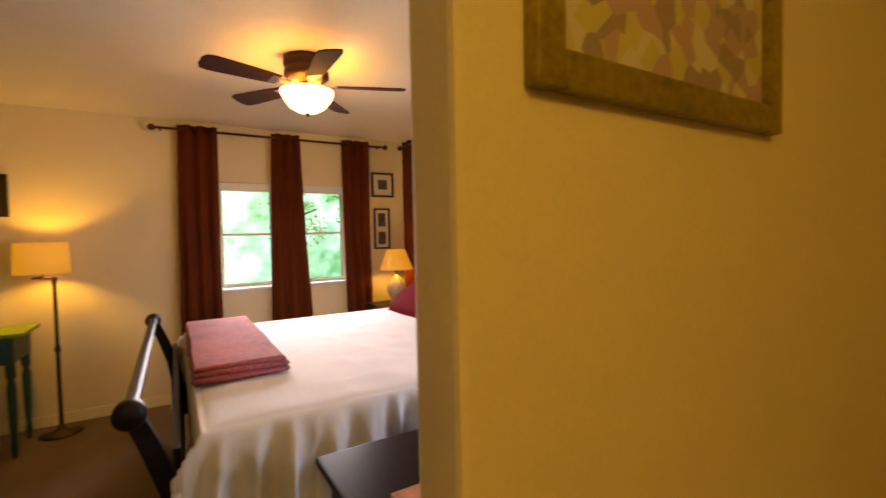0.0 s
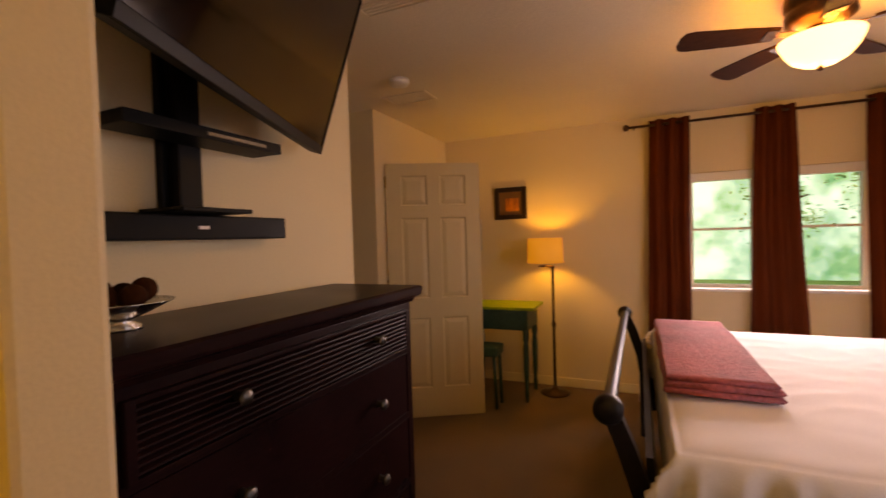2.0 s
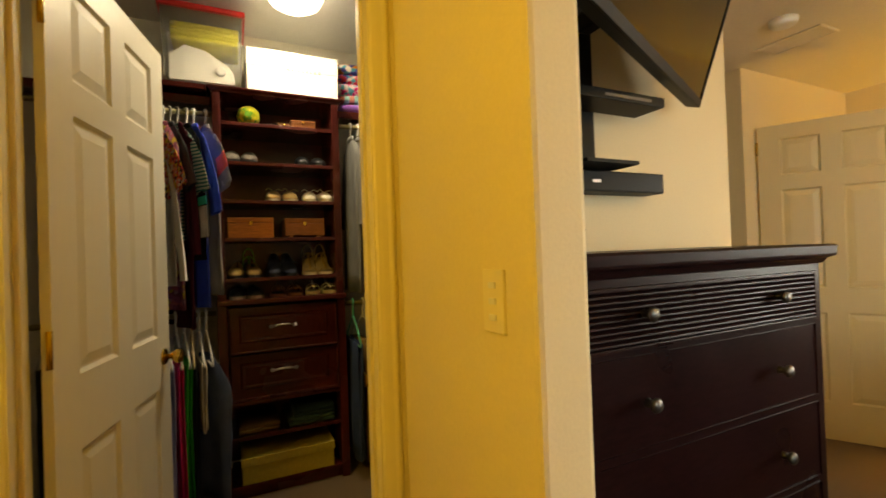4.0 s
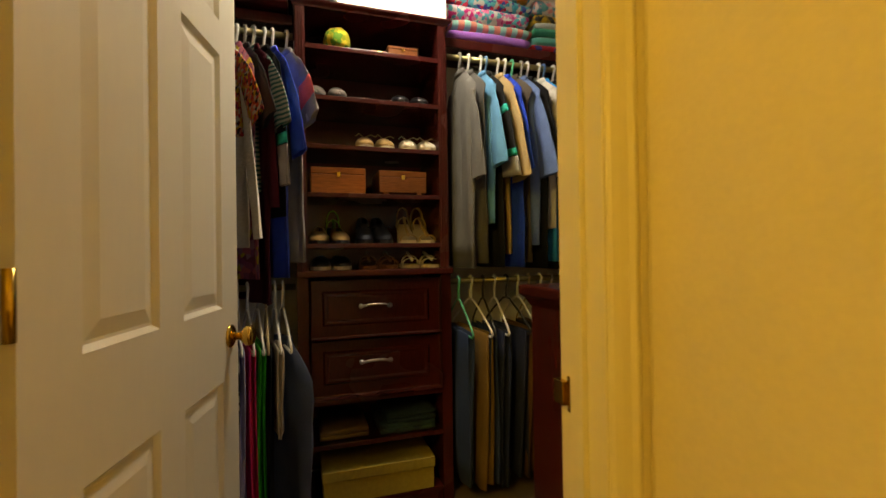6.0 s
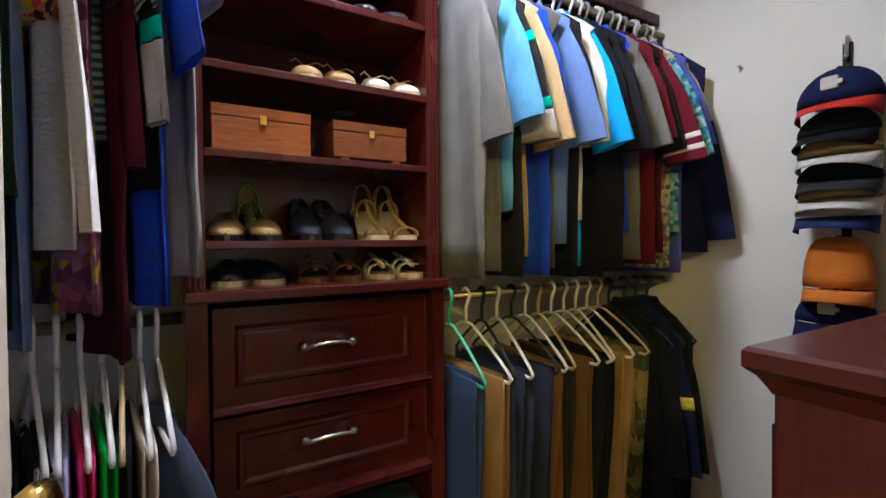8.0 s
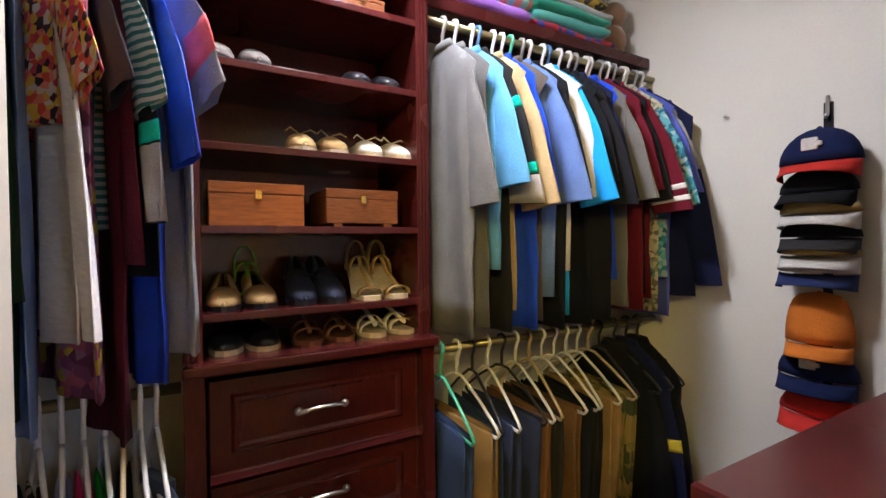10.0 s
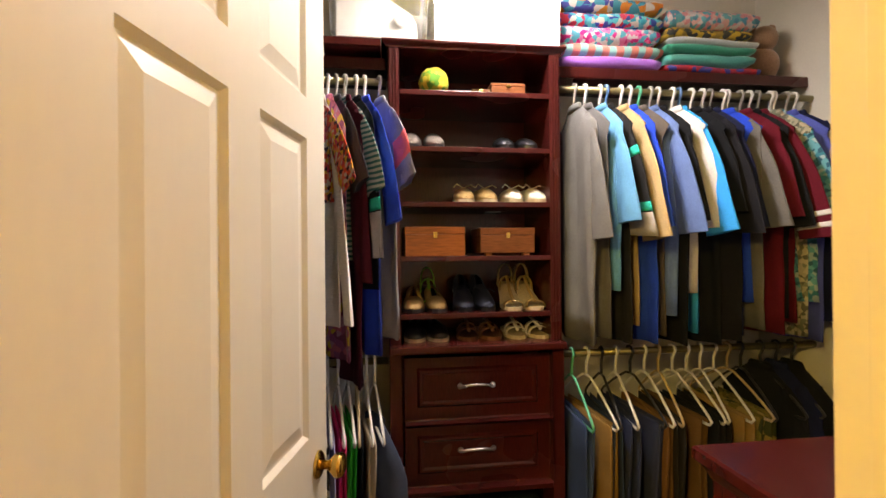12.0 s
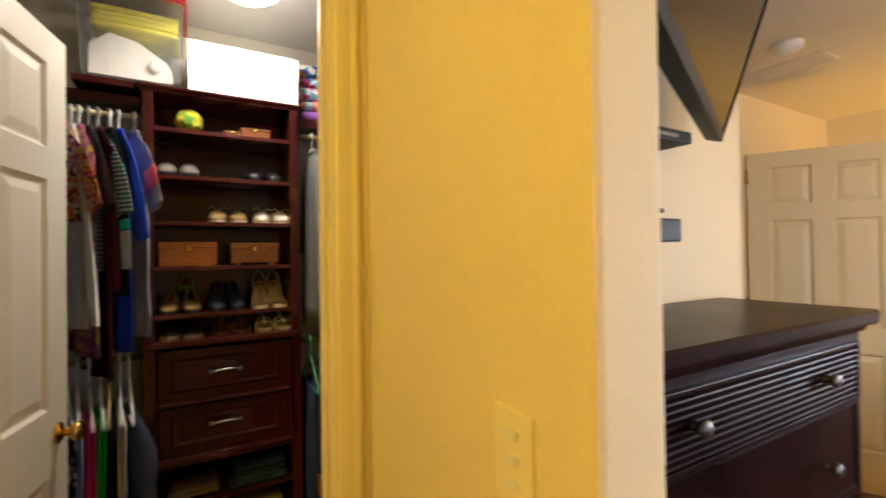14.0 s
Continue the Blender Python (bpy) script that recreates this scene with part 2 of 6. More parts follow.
solid("wall_right", [(RIGHT, RIGHT + 0.15, -1.3, 2.10, 0, CEIL), (RIGHT, RIGHT + 0.15, 2.95, FAR, 0, CEIL), (RIGHT, RIGHT + 0.15, 2.10, 2.95, 0, WB), (RIGHT, RIGHT + 0.15, 2.10, 2.95, WT, CEIL)], M_WALL, "cream painted wall behind the bed head", "wall")
solid("wall_television", [(TVX - 0.12, TVX, STUB1 - 0.02, 3.265, 0, CEIL)], M_WALL, "cream painted wall behind the chest of drawers", "wall")
solid("wall_hall_far", [(-3.5, -1.80, 4.42, 4.54, 0, CEIL), (-1.92, -1.80, 4.54, FAR, 0, CEIL)], M_WALL, "cream painted hall corner", "wall")
solid("wall_hall_end", [(-3.6, -3.5, 3.15, 4.54, 0, CEIL)], M_WALL, "cream painted hall end", "wall")
solid("wall_hall_near", [(-3.5, TVX - 0.12, 3.17, 3.265, 0, CLOSET_CEIL)], M_WALL, "cream painted hall wall", "wall")
solid("wall_vestibule_back", [(-1.25, 2.42, -1.3, -1.2, 0, CEIL)], M_WALL, "cream painted vestibule wall", "wall")
solid("wall_closet_door", [(DOORX1, DOORX0, JAMB1 + 0.02, 1.93, 0, CLOSET_CEIL), (DOORX1, DOORX0, -1.3, JAMB0 - 0.02, 0, CLOSET_CEIL),
                           (DOORX1, DOORX0, JAMB0 - 0.02, JAMB1 + 0.02, 2.14, CLOSET_CEIL)], M_WALL, "cream painted wall with the closet doorway", "wall")
solid("wall_closet_back", [(-3.05, -2.95, -0.8, 3.17, 0, CLOSET_CEIL)], M_CLOSET_WALL, "off-white closet wall behind the shelving", "wall")
solid("wall_closet_right", [(-2.95, -1.32, 3.06, 3.17, 0, CLOSET_CEIL)], M_CLOSET_WALL, "off-white closet wall with a cap rack", "wall")
solid("wall_closet_left", [(-2.95, DOORX1, -0.9, -0.8, 0, CLOSET_CEIL)], M_CLOSET_WALL, "off-white closet side wall", "wall")
solid("wall_closet_front", [(-1.355, -1.33, 1.93, 3.06, 0, CLOSET_CEIL)], M_CLOSET_WALL, "off-white closet wall behind the drawers", "wall")


# ---- more shaping helpers ----
def nested(bm, x0, x1, z0, z1, y, steps, side=-1):
    """A raised or sunk panel in the plane of y: rings of (inset, depth) from the rim to the field; side is the way it faces."""
    rings = []
    for inset, depth in steps:
        rings.append([bm.verts.new((a, y + side * -depth, c)) for a, c in
                      ((x0 + inset, z0 + inset), (x1 - inset, z0 + inset), (x1 - inset, z1 - inset), (x0 + inset, z1 - inset))])
    for a, b in zip(rings, rings[1:]):
        for i in range(4):
            bm.faces.new((a[i], a[(i + 1) % 4], b[(i + 1) % 4], b[i]))
    bm.faces.new(rings[-1])


def swap_to_x(bm):
    """Turns what was drawn facing -y so that it faces +x: x becomes y, -y becomes x."""
    for v in bm.verts:
        v.co = Vector((-v.co.y, v.co.x, v.co.z))


def loft(bm, rings, smooth=True, closed=True):
    made = [[bm.verts.new(p) for p in ring] for ring in rings]
    n = len(made[0])
    for a, b in zip(made, made[1:]):
        for i in range(n):
            f = bm.faces.new((a[i], a[(i + 1) % n], b[(i + 1) % n], b[i]))
            f.smooth = smooth
    if closed:
        bm.faces.new(made[0])
        bm.faces.new(made[-1])


def oval(cx, cy, cz, a, b, n=16, power=1.0, wave=0.0, phase=0.0, freq=3.0):
    """A level ring with half axes a (x) and b (y), thrown into folds by wave."""
    out = []
    for i in range(n):
        t = 2 * math.pi * i / n
        u, v = math.cos(t), math.sin(t)
        u = math.copysign(abs(u) ** power, u)
        out.append((cx + a * u, cy + b * v + wave * math.sin(freq * u * 2.2 + phase), cz))
    return out


# ---- doors ----
def panel_door(name, label, place, turn, width, height, knobs=True, paint=M_DOOR):
    door = thing(name, label, "door", place, turn, kind="structure")
    t, st, mul = 0.035, 0.115, 0.10
    k = height / 2.03
    rows = [(0.235, 0.80 if k < 1.01 else 0.785), (0.955 if k < 1.01 else 0.98, 1.60 if k < 1.01 else 1.656), (1.695 if k < 1.01 else 1.748, 1.935 if k < 1.01 else 2.0)]
    back = 0.0 if k < 1.01 else -0.012
    half = (width - 2 * st - mul) / 2
    cols = [(st, st + half), (st + half + mul, width - st)]
    bm = bmesh.new()
    box(bm, 0, st, -t, back, 0, height)
    box(bm, width - st, width, -t, back, 0, height)
    zs = [0.0] + [z for r in rows for z in r] + [height]
    for a, b in zip(zs[::2], zs[1::2]):
        box(bm, st, width - st, -t, back, a, b)
    for a, b in rows:
        box(bm, st + half, st + half + mul, -t, back, a, b)
    part("slab", bm, paint, door)
    steps = [(0.0, 0.0), (0.010, 0.010), (0.016, 0.010), (0.045, 0.003)]
    for a, b in rows:
        for c, d in cols:
            bm = bmesh.new()
            nested(bm, c, d, a, b, back, steps, 1)
            nested(bm, c, d, a, b, -t, steps, -1)
            part("door_panel", bm, paint, door)
    if knobs:
        for s in (1, -1):
            y = back if s > 0 else -t
            bm = bmesh.new()
            lathe(bm, [(0.001, 0), (0.032, 0), (0.032, 0.004), (0.026, 0.009), (0.013, 0.012)], seg=24, axis="Y")
            lathe(bm, [(0.011, 0.010), (0.011, 0.026), (0.016, 0.032), (0.027, 0.044), (0.029, 0.054), (0.025, 0.062), (0.012, 0.067), (0.001, 0.068)], seg=24, axis="Y")
            for v in bm.verts:
                v.co = Vector((v.co.x + width - 0.062, y + s * v.co.y, v.co.z + 0.897))
            part("door_knob", bm, M_BRASS, door, "polished brass door knob")
    for z in (0.20, 1.02, 1.84):
        bm = bmesh.new()
        tube(bm, [(-0.004, 0.004 - t, z), (-0.004, 0.004 - t, z + 0.09)], 0.007)
        part("hinge", bm, M_BRASS, door, "brass hinge")
    return door


panel_door("door_1", "white six-panel closet door with a brass knob, standing open", (-1.361, 0.894, 0.008), 168.6, 0.762, 2.10)
panel_door("door_2", "cream six-panel bedroom door standing ajar on the carpet", (-1.796, 4.572, 0.010), 29.6, 0.745, 2.03, knobs=False, paint=M_DOOR_CREAM)


def casing(name, x, y0, y1, top, side):
    """A moulded frame round a doorway in a wall that faces x."""
    prof = [(0.0, 0.0), (0.0, 0.007), (0.006, 0.010), (0.020, 0.0105), (0.036, 0.0098), (0.046, 0.0118), (0.052, 0.0105), (0.062, 0.002), (0.062, 0.0)]
    frame_ob = thing(name, "cream painted moulded door frame round the closet opening", "trim", kind="structure")
    for edge, way in ((y0, -1), (y1, 1)):
        bm = bmesh.new()
        a = [bm.verts.new((x + side * d, edge + way * (0.005 + u), 0.0)) for u, d in prof]
        b = [bm.verts.new((x + side * d, edge + way * (0.005 + u), top + 0.062)) for u, d in prof]
        for i in range(len(prof)):
            bm.faces.new((a[i], a[(i + 1) % len(prof)], b[(i + 1) % len(prof)], b[i]))
        bm.faces.new(a)
        bm.faces.new(b)
        part("side_casing", bm, M_TRIM, frame_ob)
    bm = bmesh.new()
    box(bm, min(x, x + side * 0.016), max(x, x + side * 0.016), y0, y1, top, top + 0.060, 0.003)
    part("head_casing", bm, M_TRIM, frame_ob)
    return frame_ob


frame_ob = casing("closet_door_frame", DOORX0, JAMB0, JAMB1, 2.115, 1)
for a, b in ((JAMB0 - 0.019, JAMB0), (JAMB1, JAMB1 + 0.019)):
    bm = bmesh.new()
    box(bm, DOORX1 - 0.006, DOORX0 + 0.004, a, b, 0, 2.115, 0.002)
    part("jamb", bm, M_TRIM, frame_ob)
    bm = bmesh.new()
    y = a + 0.019 if a < 1 else b - 0.019
    s = 1 if a < 1 else -1
    box(bm, -1.318, -1.284, min(y, y + s * 0.011), max(y, y + s * 0.011), 0, 2.10, 0.002)
    part("door_stop", bm, M_TRIM, frame_ob)
bm = bmesh.new()
box(bm, DOORX1 - 0.006, DOORX0 + 0.004, JAMB0, JAMB1, 2.115, 2.134)
part("head_jamb", bm, M_TRIM, frame_ob)
bm = bmesh.new()
box(bm, -1.338, -1.306, JAMB1 - 0.003, JAMB1 + 0.001, 0.858, 0.918, 0.001)
box(bm, -1.366, -1.338, JAMB1 - 0.012, JAMB1 + 0.001, 0.868, 0.908, 0.001)
part("strike_plate", bm, M_BRASS, frame_ob, "brass strike plate with a curved lip")

# baseboards
for name, b in (("baseboard", (-1.80, 2.3, FAR - 0.014, FAR, 0, 0.085)), ("baseboard", (TVX, TVX + 0.014, STUB1, 3.265, 0, 0.085)),
                ("baseboard", (RIGHT - 0.014, RIGHT, STUB1, FAR - 0.014, 0, 0.085)), ("baseboard", (DOORX0 + 0.018, STUB_END, STUB0 - 0.014, STUB0, 0, 0.085))):
    solid(name, [b], M_TRIM, "cream painted baseboard along the carpet", "baseboard", bevel=0.004)


# ---- windows ----
M_GLASS = bpy.data.materials.new("window_glass")
M_GLASS.use_nodes = True
_g = M_GLASS.node_tree.nodes["Principled BSDF"]
_g.inputs["Transmission Weight"].default_value = 1.0
_g.inputs["Roughness"].default_value = 0.0
_g.inputs["IOR"].default_value = 1.02
M_SASH = material("white_vinyl", (0.78, 0.78, 0.76), 0.4, grain=80, vary=0.03, bump=0.03)


def sash_window(name, x0, x1):
    w = thing(name, "white vinyl double-hung window looking onto sunlit trees", "window", kind="structure")
    bm = bmesh.new()
    box(bm, x0, x0 + 0.03, FAR + 0.07, FAR + 0.13, WB, WT)
    box(bm, x1 - 0.03, x1, FAR + 0.07, FAR + 0.13, WB, WT)
    box(bm, x0 + 0.03, x1 - 0.03, FAR + 0.07, FAR + 0.13, WT - 0.03, WT)
    box(bm, x0 + 0.03, x1 - 0.03, FAR + 0.07, FAR + 0.13, WB, WB + 0.03)
    part("window_frame", bm, M_SASH, w)
    mid = (WB + WT) / 2 + 0.01
    bm = bmesh.new()
    box(bm, x0 + 0.03, x1 - 0.03, FAR + 0.080, FAR + 0.115, mid - 0.011, mid + 0.011, 0.003)
    part("meeting_rail", bm, M_SASH, w)
    for a, b in ((WB + 0.03, mid - 0.011), (mid + 0.011, WT - 0.03)):
        bm = bmesh.new()
        box(bm, x0 + 0.03, x1 - 0.03, FAR + 0.096, FAR + 0.100, a, b)
        pane = part("pane", bm, M_GLASS, w)
        pane.visible_shadow = False
    bm = bmesh.new()
    box(bm, x0 - 0.03, x1 + 0.03, FAR - 0.035, FAR + 0.07, WB - 0.022, WB + 0.003, 0.004)
    part("window_sill", bm, M_SASH, w)
    bm = bmesh.new()
    box(bm, x0 + 0.002, x1 - 0.002, FAR + 0.012, FAR + 0.05, WT - 0.075, WT - 0.002, 0.006)
    part("blind_headrail", bm, M_SASH, w, "raised white blind under the window head")
    return w


sash_window("window_1", W0, W1)
sash_window("window_2", W2, W3)
sash_window("window_3", W0, W0 + 0.85).matrix_world = pose(RIGHT - FAR, W0 + 2.95, 0, 0, 0, -90)

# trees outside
# Emissive backdrop: the daylight on the far woods is put in as glow
M_GLOW_BACKDROP = bpy.data.materials.new("glowing_backdrop")
M_GLOW_BACKDROP.use_nodes = True
_n, _l = M_GLOW_BACKDROP.node_tree.nodes, M_GLOW_BACKDROP.node_tree.links
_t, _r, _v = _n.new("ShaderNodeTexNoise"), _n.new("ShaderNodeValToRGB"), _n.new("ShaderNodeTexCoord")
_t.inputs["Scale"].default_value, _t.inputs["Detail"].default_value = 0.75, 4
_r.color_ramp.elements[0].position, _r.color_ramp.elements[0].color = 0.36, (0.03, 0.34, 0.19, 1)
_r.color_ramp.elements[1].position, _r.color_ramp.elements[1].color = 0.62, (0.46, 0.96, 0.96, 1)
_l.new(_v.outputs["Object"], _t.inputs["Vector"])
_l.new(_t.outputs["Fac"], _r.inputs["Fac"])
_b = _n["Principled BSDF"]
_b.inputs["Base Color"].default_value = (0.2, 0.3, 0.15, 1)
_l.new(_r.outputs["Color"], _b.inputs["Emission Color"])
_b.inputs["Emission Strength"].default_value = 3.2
solid("backdrop", [(-30, 45, 26, 26.2, -0.95, 24)], M_GLOW_BACKDROP, "glowing backdrop of sunlit woods beyond the lawn", "backdrop")
M_LEAF = material("sunlit_leaves", (0.34, 0.62, 0.26), 0.6, grain=12, vary=0.3, bump=0.0, blotch=0.8)
M_BARK = material("bark", (0.12, 0.09, 0.06), 0.9, grain=20, vary=0.4, bump=0.6)
M_LAWN = material("lawn", (0.16, 0.30, 0.07), 0.9, grain=8, vary=0.3, bump=0.4, blotch=0.3)
solid("ground", [(-60, 60, 6.2, 90, -1.0, -0.9)], M_LAWN, "sunlit green lawn beyond the windows", "ground")


def tree(x, y, height, spread, seed):
    rnd = random.Random(seed)
    t = thing("tree", "leafy green tree in full sun outside the windows", "tree", (x, y, -0.9), group="trees outside the windows")
    bm = bmesh.new()
    lathe(bm, [(0.20, 0), (0.15, height * 0.3), (0.10, height * 0.6), (0.04, height * 0.95)], seg=9)
    for k in range(7):
        a, z = rnd.uniform(0, 6.28), height * rnd.uniform(0.3, 0.8)
        r = spread * rnd.uniform(0.5, 0.9)
        tube(bm, [(0, 0, z), (r * 0.5 * math.cos(a), r * 0.5 * math.sin(a), z + r * 0.35), (r * math.cos(a), r * math.sin(a), z + r * 0.5)], 0.035, 5)
    part("trunk", bm, M_BARK, t)
    bm = bmesh.new()
    clumps = [(rnd.gauss(0, spread * 0.45), rnd.gauss(0, spread * 0.45), height * rnd.uniform(0.22, 1.0), rnd.uniform(0.35, 0.7)) for _ in range(46)]
    for cx, cy, cz, cr in clumps:
        for _ in range(44):
            p = Vector((cx + rnd.gauss(0, cr * 0.6), cy + rnd.gauss(0, cr * 0.6), cz + rnd.gauss(0, cr * 0.5)))
            u = Vector((rnd.uniform(-1, 1), rnd.uniform(-1, 1), rnd.uniform(-0.4, 0.4))).normalized()
            w = u.cross(Vector((rnd.uniform(-1, 1), rnd.uniform(-1, 1), 1))).normalized()
            s = rnd.uniform(0.06, 0.13)
            bm.faces.new([bm.verts.new(p + q) for q in (-u * s, w * s * 0.5, u * s, -w * s * 0.5)])
    part("crown", bm, M_LEAF, t)


for i, (x, y, h, sp) in enumerate(((-0.6, 18.0, 6.5, 1.3), (8.4, 20.0, 7.5, 2.2), (-3.5, 19.0, 7.0, 2.2), (5.2, 23.0, 8.0, 1.2))):
    tree(x, y, h, sp, 30 + i)


# ---- curtains ----
def curtain(bm, a, b, top, bottom, at, along="x", folds=5, deep=0.035, a2=None, b2=None):
    """A pleated hanging from a to b; a2 and b2 are its edges at the hem."""
    a2, b2 = (a if a2 is None else a2), (b if b2 is None else b2)
    n, rows = folds * 8, 10
    grid = []
    for r in range(rows + 1):
        f = r / rows
        z = top + (bottom - top) * f
        lo, hi = a + (a2 - a) * f, b + (b2 - b) * f
        row = []
        for i in range(n + 1):
            s = i / n
            u = lo + (hi - lo) * s
            v = at + deep * math.sin(2 * math.pi * folds * s + 0.5 * math.sin(5 * f)) * (0.7 + 0.3 * f) + 0.006 * math.sin(17 * s + 9 * f)
            row.append(bm.verts.new((u, v, z) if along == "x" else (v, u, z)))
        grid.append(row)
    for p, q in zip(grid, grid[1:]):
        for i in range(n):
            f = bm.faces.new((p[i], p[i + 1], q[i + 1], q[i]))
            f.smooth = True


def curtain_set(name, label, panels, rod, finials, along="x"):
    c = thing(name, label, "curtain")
    for a, b, a2, b2, top, bottom, at, folds in panels:
        bm = bmesh.new()
        curtain(bm, a, b, top, bottom, at, along, folds, 0.03, a2, b2)
        ob = part("curtain_panel", bm, M_CURTAIN, c)
        s = ob.modifiers.new("cloth", "SOLIDIFY")
        s.thickness = 0.004
    bm = bmesh.new()
    tube(bm, rod, 0.011, 10)
    part("curtain_rod", bm, M_BRONZE, c, "dark bronze rod with scroll finials")
    for p in finials:
        bm = bmesh.new()
        bmesh.ops.create_uvsphere(bm, u_segments=12, v_segments=8, radius=0.028, matrix=Matrix.Translation(p))
        part("finial", bm, M_BRONZE, c, smooth=True)
    for p in finials:
        bm = bmesh.new()
        q = Vector(p)
        if along == "x":
            tube(bm, [q + Vector((0.06 if q.x < 1 else -0.06, 0, 0)), Vector((q.x + (0.06 if q.x < 1 else -0.06), FAR, q.z))], 0.008)
        else:
            tube(bm, [q + Vector((0, -0.1 if q.y > 5.2 else 0.1, 0)), Vector((RIGHT, q.y + (-0.1 if q.y > 5.2 else 0.1), q.z))], 0.008)
        part("rod_bracket", bm, M_BRONZE, c)
    return c


curtain_set("window_curtains", "three rust-brown pleated curtain panels on a bronze rod", [
    (0.13, 0.43, 0.09, 0.42, 2.385, 0.05, FAR - 0.10, 3),
    (0.88, 1.135, 0.82, 1.235, 2.385, 0.05, FAR - 0.10, 3),
    (1.55, 1.84, 1.57, 1.84, 2.385, 0.05, FAR - 0.10, 3)],
    [(-0.03, FAR - 0.10, 2.345), (2.02, FAR - 0.10, 2.345)], [(-0.05, FAR - 0.10, 2.345), (2.03, FAR - 0.10, 2.345)])
curtain_set("side_curtains", "rust-brown pleated curtains on the wall beside the bed", [
    (4.80, 5.12, 4.80, 5.12, 2.40, 0.05, RIGHT - 0.10, 2), (5.14, 5.40, 5.14, 5.40, 2.40, 0.05, RIGHT - 0.10, 2), (5.42, 5.64, 5.42, 5.64, 2.40, 0.05, RIGHT - 0.09, 2)],
    [(RIGHT - 0.10, 4.72, 2.35), (RIGHT - 0.10, 5.68, 2.35)], [(RIGHT - 0.10, 4.70, 2.35), (RIGHT - 0.10, 5.69, 2.35)], "y")


# ---- pictures ----
M_DARK_FRAME = material("dark_frame_wood", (0.022, 0.011, 0.008), 0.35, grain=40, vary=0.3, bump=0.1)
M_GOLD_FRAME = material("aged_gilt_frame", (0.30, 0.22, 0.06), 0.4, 0.4, grain=60, vary=0.3, bump=0.4)
M_MAT = material("picture_mount", (0.62, 0.58, 0.48), 0.9, grain=200, vary=0.04, bump=0.1)


def picture(name, label, a0, a1, z0, z1, wall, faces, rim, frame_mat, mount, prints):
    """A framed picture; faces is 'S' (to -y) or 'W' (to -x). prints: (u0, u1, v0, v1, material) as shares of the mount."""
    p = thing(name, label, "picture")

    def put(bm):
        for v in bm.verts:
            x, y, z = v.co
            v.co = Vector((x, wall + y, z)) if faces == "S" else Vector((wall + y, -x, z))
    lo, hi = (a0, a1) if faces == "S" else (-a1, -a0)
    bm = bmesh.new()
    for b in ((lo, lo + rim, z0, z1), (hi - rim, hi, z0, z1), (lo + rim, hi - rim, z0, z0 + rim), (lo + rim, hi - rim, z1 - rim, z1)):
        box(bm, b[0], b[1], -0.028, -0.002, b[2], b[3], 0.005)
    put(bm)
    part("picture_frame", bm, frame_mat, p)
    bm = bmesh.new()
    box(bm, lo + rim - 0.002, hi - rim + 0.002, -0.012, -0.004, z0 + rim - 0.002, z1 - rim + 0.002)
    put(bm)
    part("mount", bm, mount, p)
    w, h = hi - lo - 2 * rim, z1 - z0 - 2 * rim
    for u0, u1, v0, v1, m in prints:
        bm = bmesh.new()
        box(bm, lo + rim + w * u0, lo + rim + w * u1, -0.016, -0.0125, z0 + rim + h * v0, z0 + rim + h * v1)
        put(bm)
        part("print", bm, m, p)
    return p


M_PR_ORANGE = material("orange_print", (0.42, 0.13, 0.03), 0.6, grain=25, vary=0.5, bump=0.0, blotch=9)
M_PR_DARK = material("dark_print", (0.06, 0.045, 0.05), 0.5, grain=20, vary=0.6, bump=0.0, blotch=8)
# the green in this brown stands in for windows reflected in the picture glass
M_PR_BROWN = material("brown_print_green_reflection", (0.10, 0.075, 0.03), 0.5, grain=14, vary=0.6, bump=0.0, blotch=6, spec=0.2)
M_PR_PINK = patterned("faded_floral_print", [(0.55, 0.48, 0.36), (0.42, 0.28, 0.26), (0.50, 0.42, 0.20), (0.30, 0.22, 0.20)], 28)
M_BROWN_MOUNT = material("brown_mount", (0.14, 0.07, 0.03), 0.8, grain=100, vary=0.1, bump=0.1)
picture("framed_print", "small dark-framed print with an orange centre above the lamp", -1.272, -0.952, 1.608, 1.922, FAR, "S", 0.045, M_DARK_FRAME, M_BROWN_MOUNT, [(0.28, 0.85, 0.15, 0.72, M_PR_ORANGE)])
picture("framed_print", "square black-framed print with a pale mount", 1.90, 2.155, 1.826, 2.09, FAR, "S", 0.022, M_DARK_FRAME, M_MAT, [(0.25, 0.75, 0.28, 0.75, M_PR_DARK)])
picture("framed_print", "tall black frame holding two small prints", 1.916, 2.10, 1.267, 1.706, FAR, "S", 0.02, M_DARK_FRAME, M_MAT, [(0.2, 0.8, 0.56, 0.92, M_PR_DARK), (0.2, 0.8, 0.08, 0.42, M_PR_DARK)])
picture("framed_print", "large dark-framed print hung over the bed head", 3.90, 4.53, 1.42, 2.07, RIGHT, "W", 0.045, M_DARK_FRAME, M_BROWN_MOUNT, [(0.14, 0.46, 0.2, 0.8, M_PR_BROWN), (0.54, 0.86, 0.2, 0.8, M_PR_BROWN)])
picture("framed_print", "gilt-framed faded floral print in the vestibule", 0.455, 1.10, 1.60, 2.06, STUB0, "S", 0.05, M_GOLD_FRAME, M_PR_PINK, [])


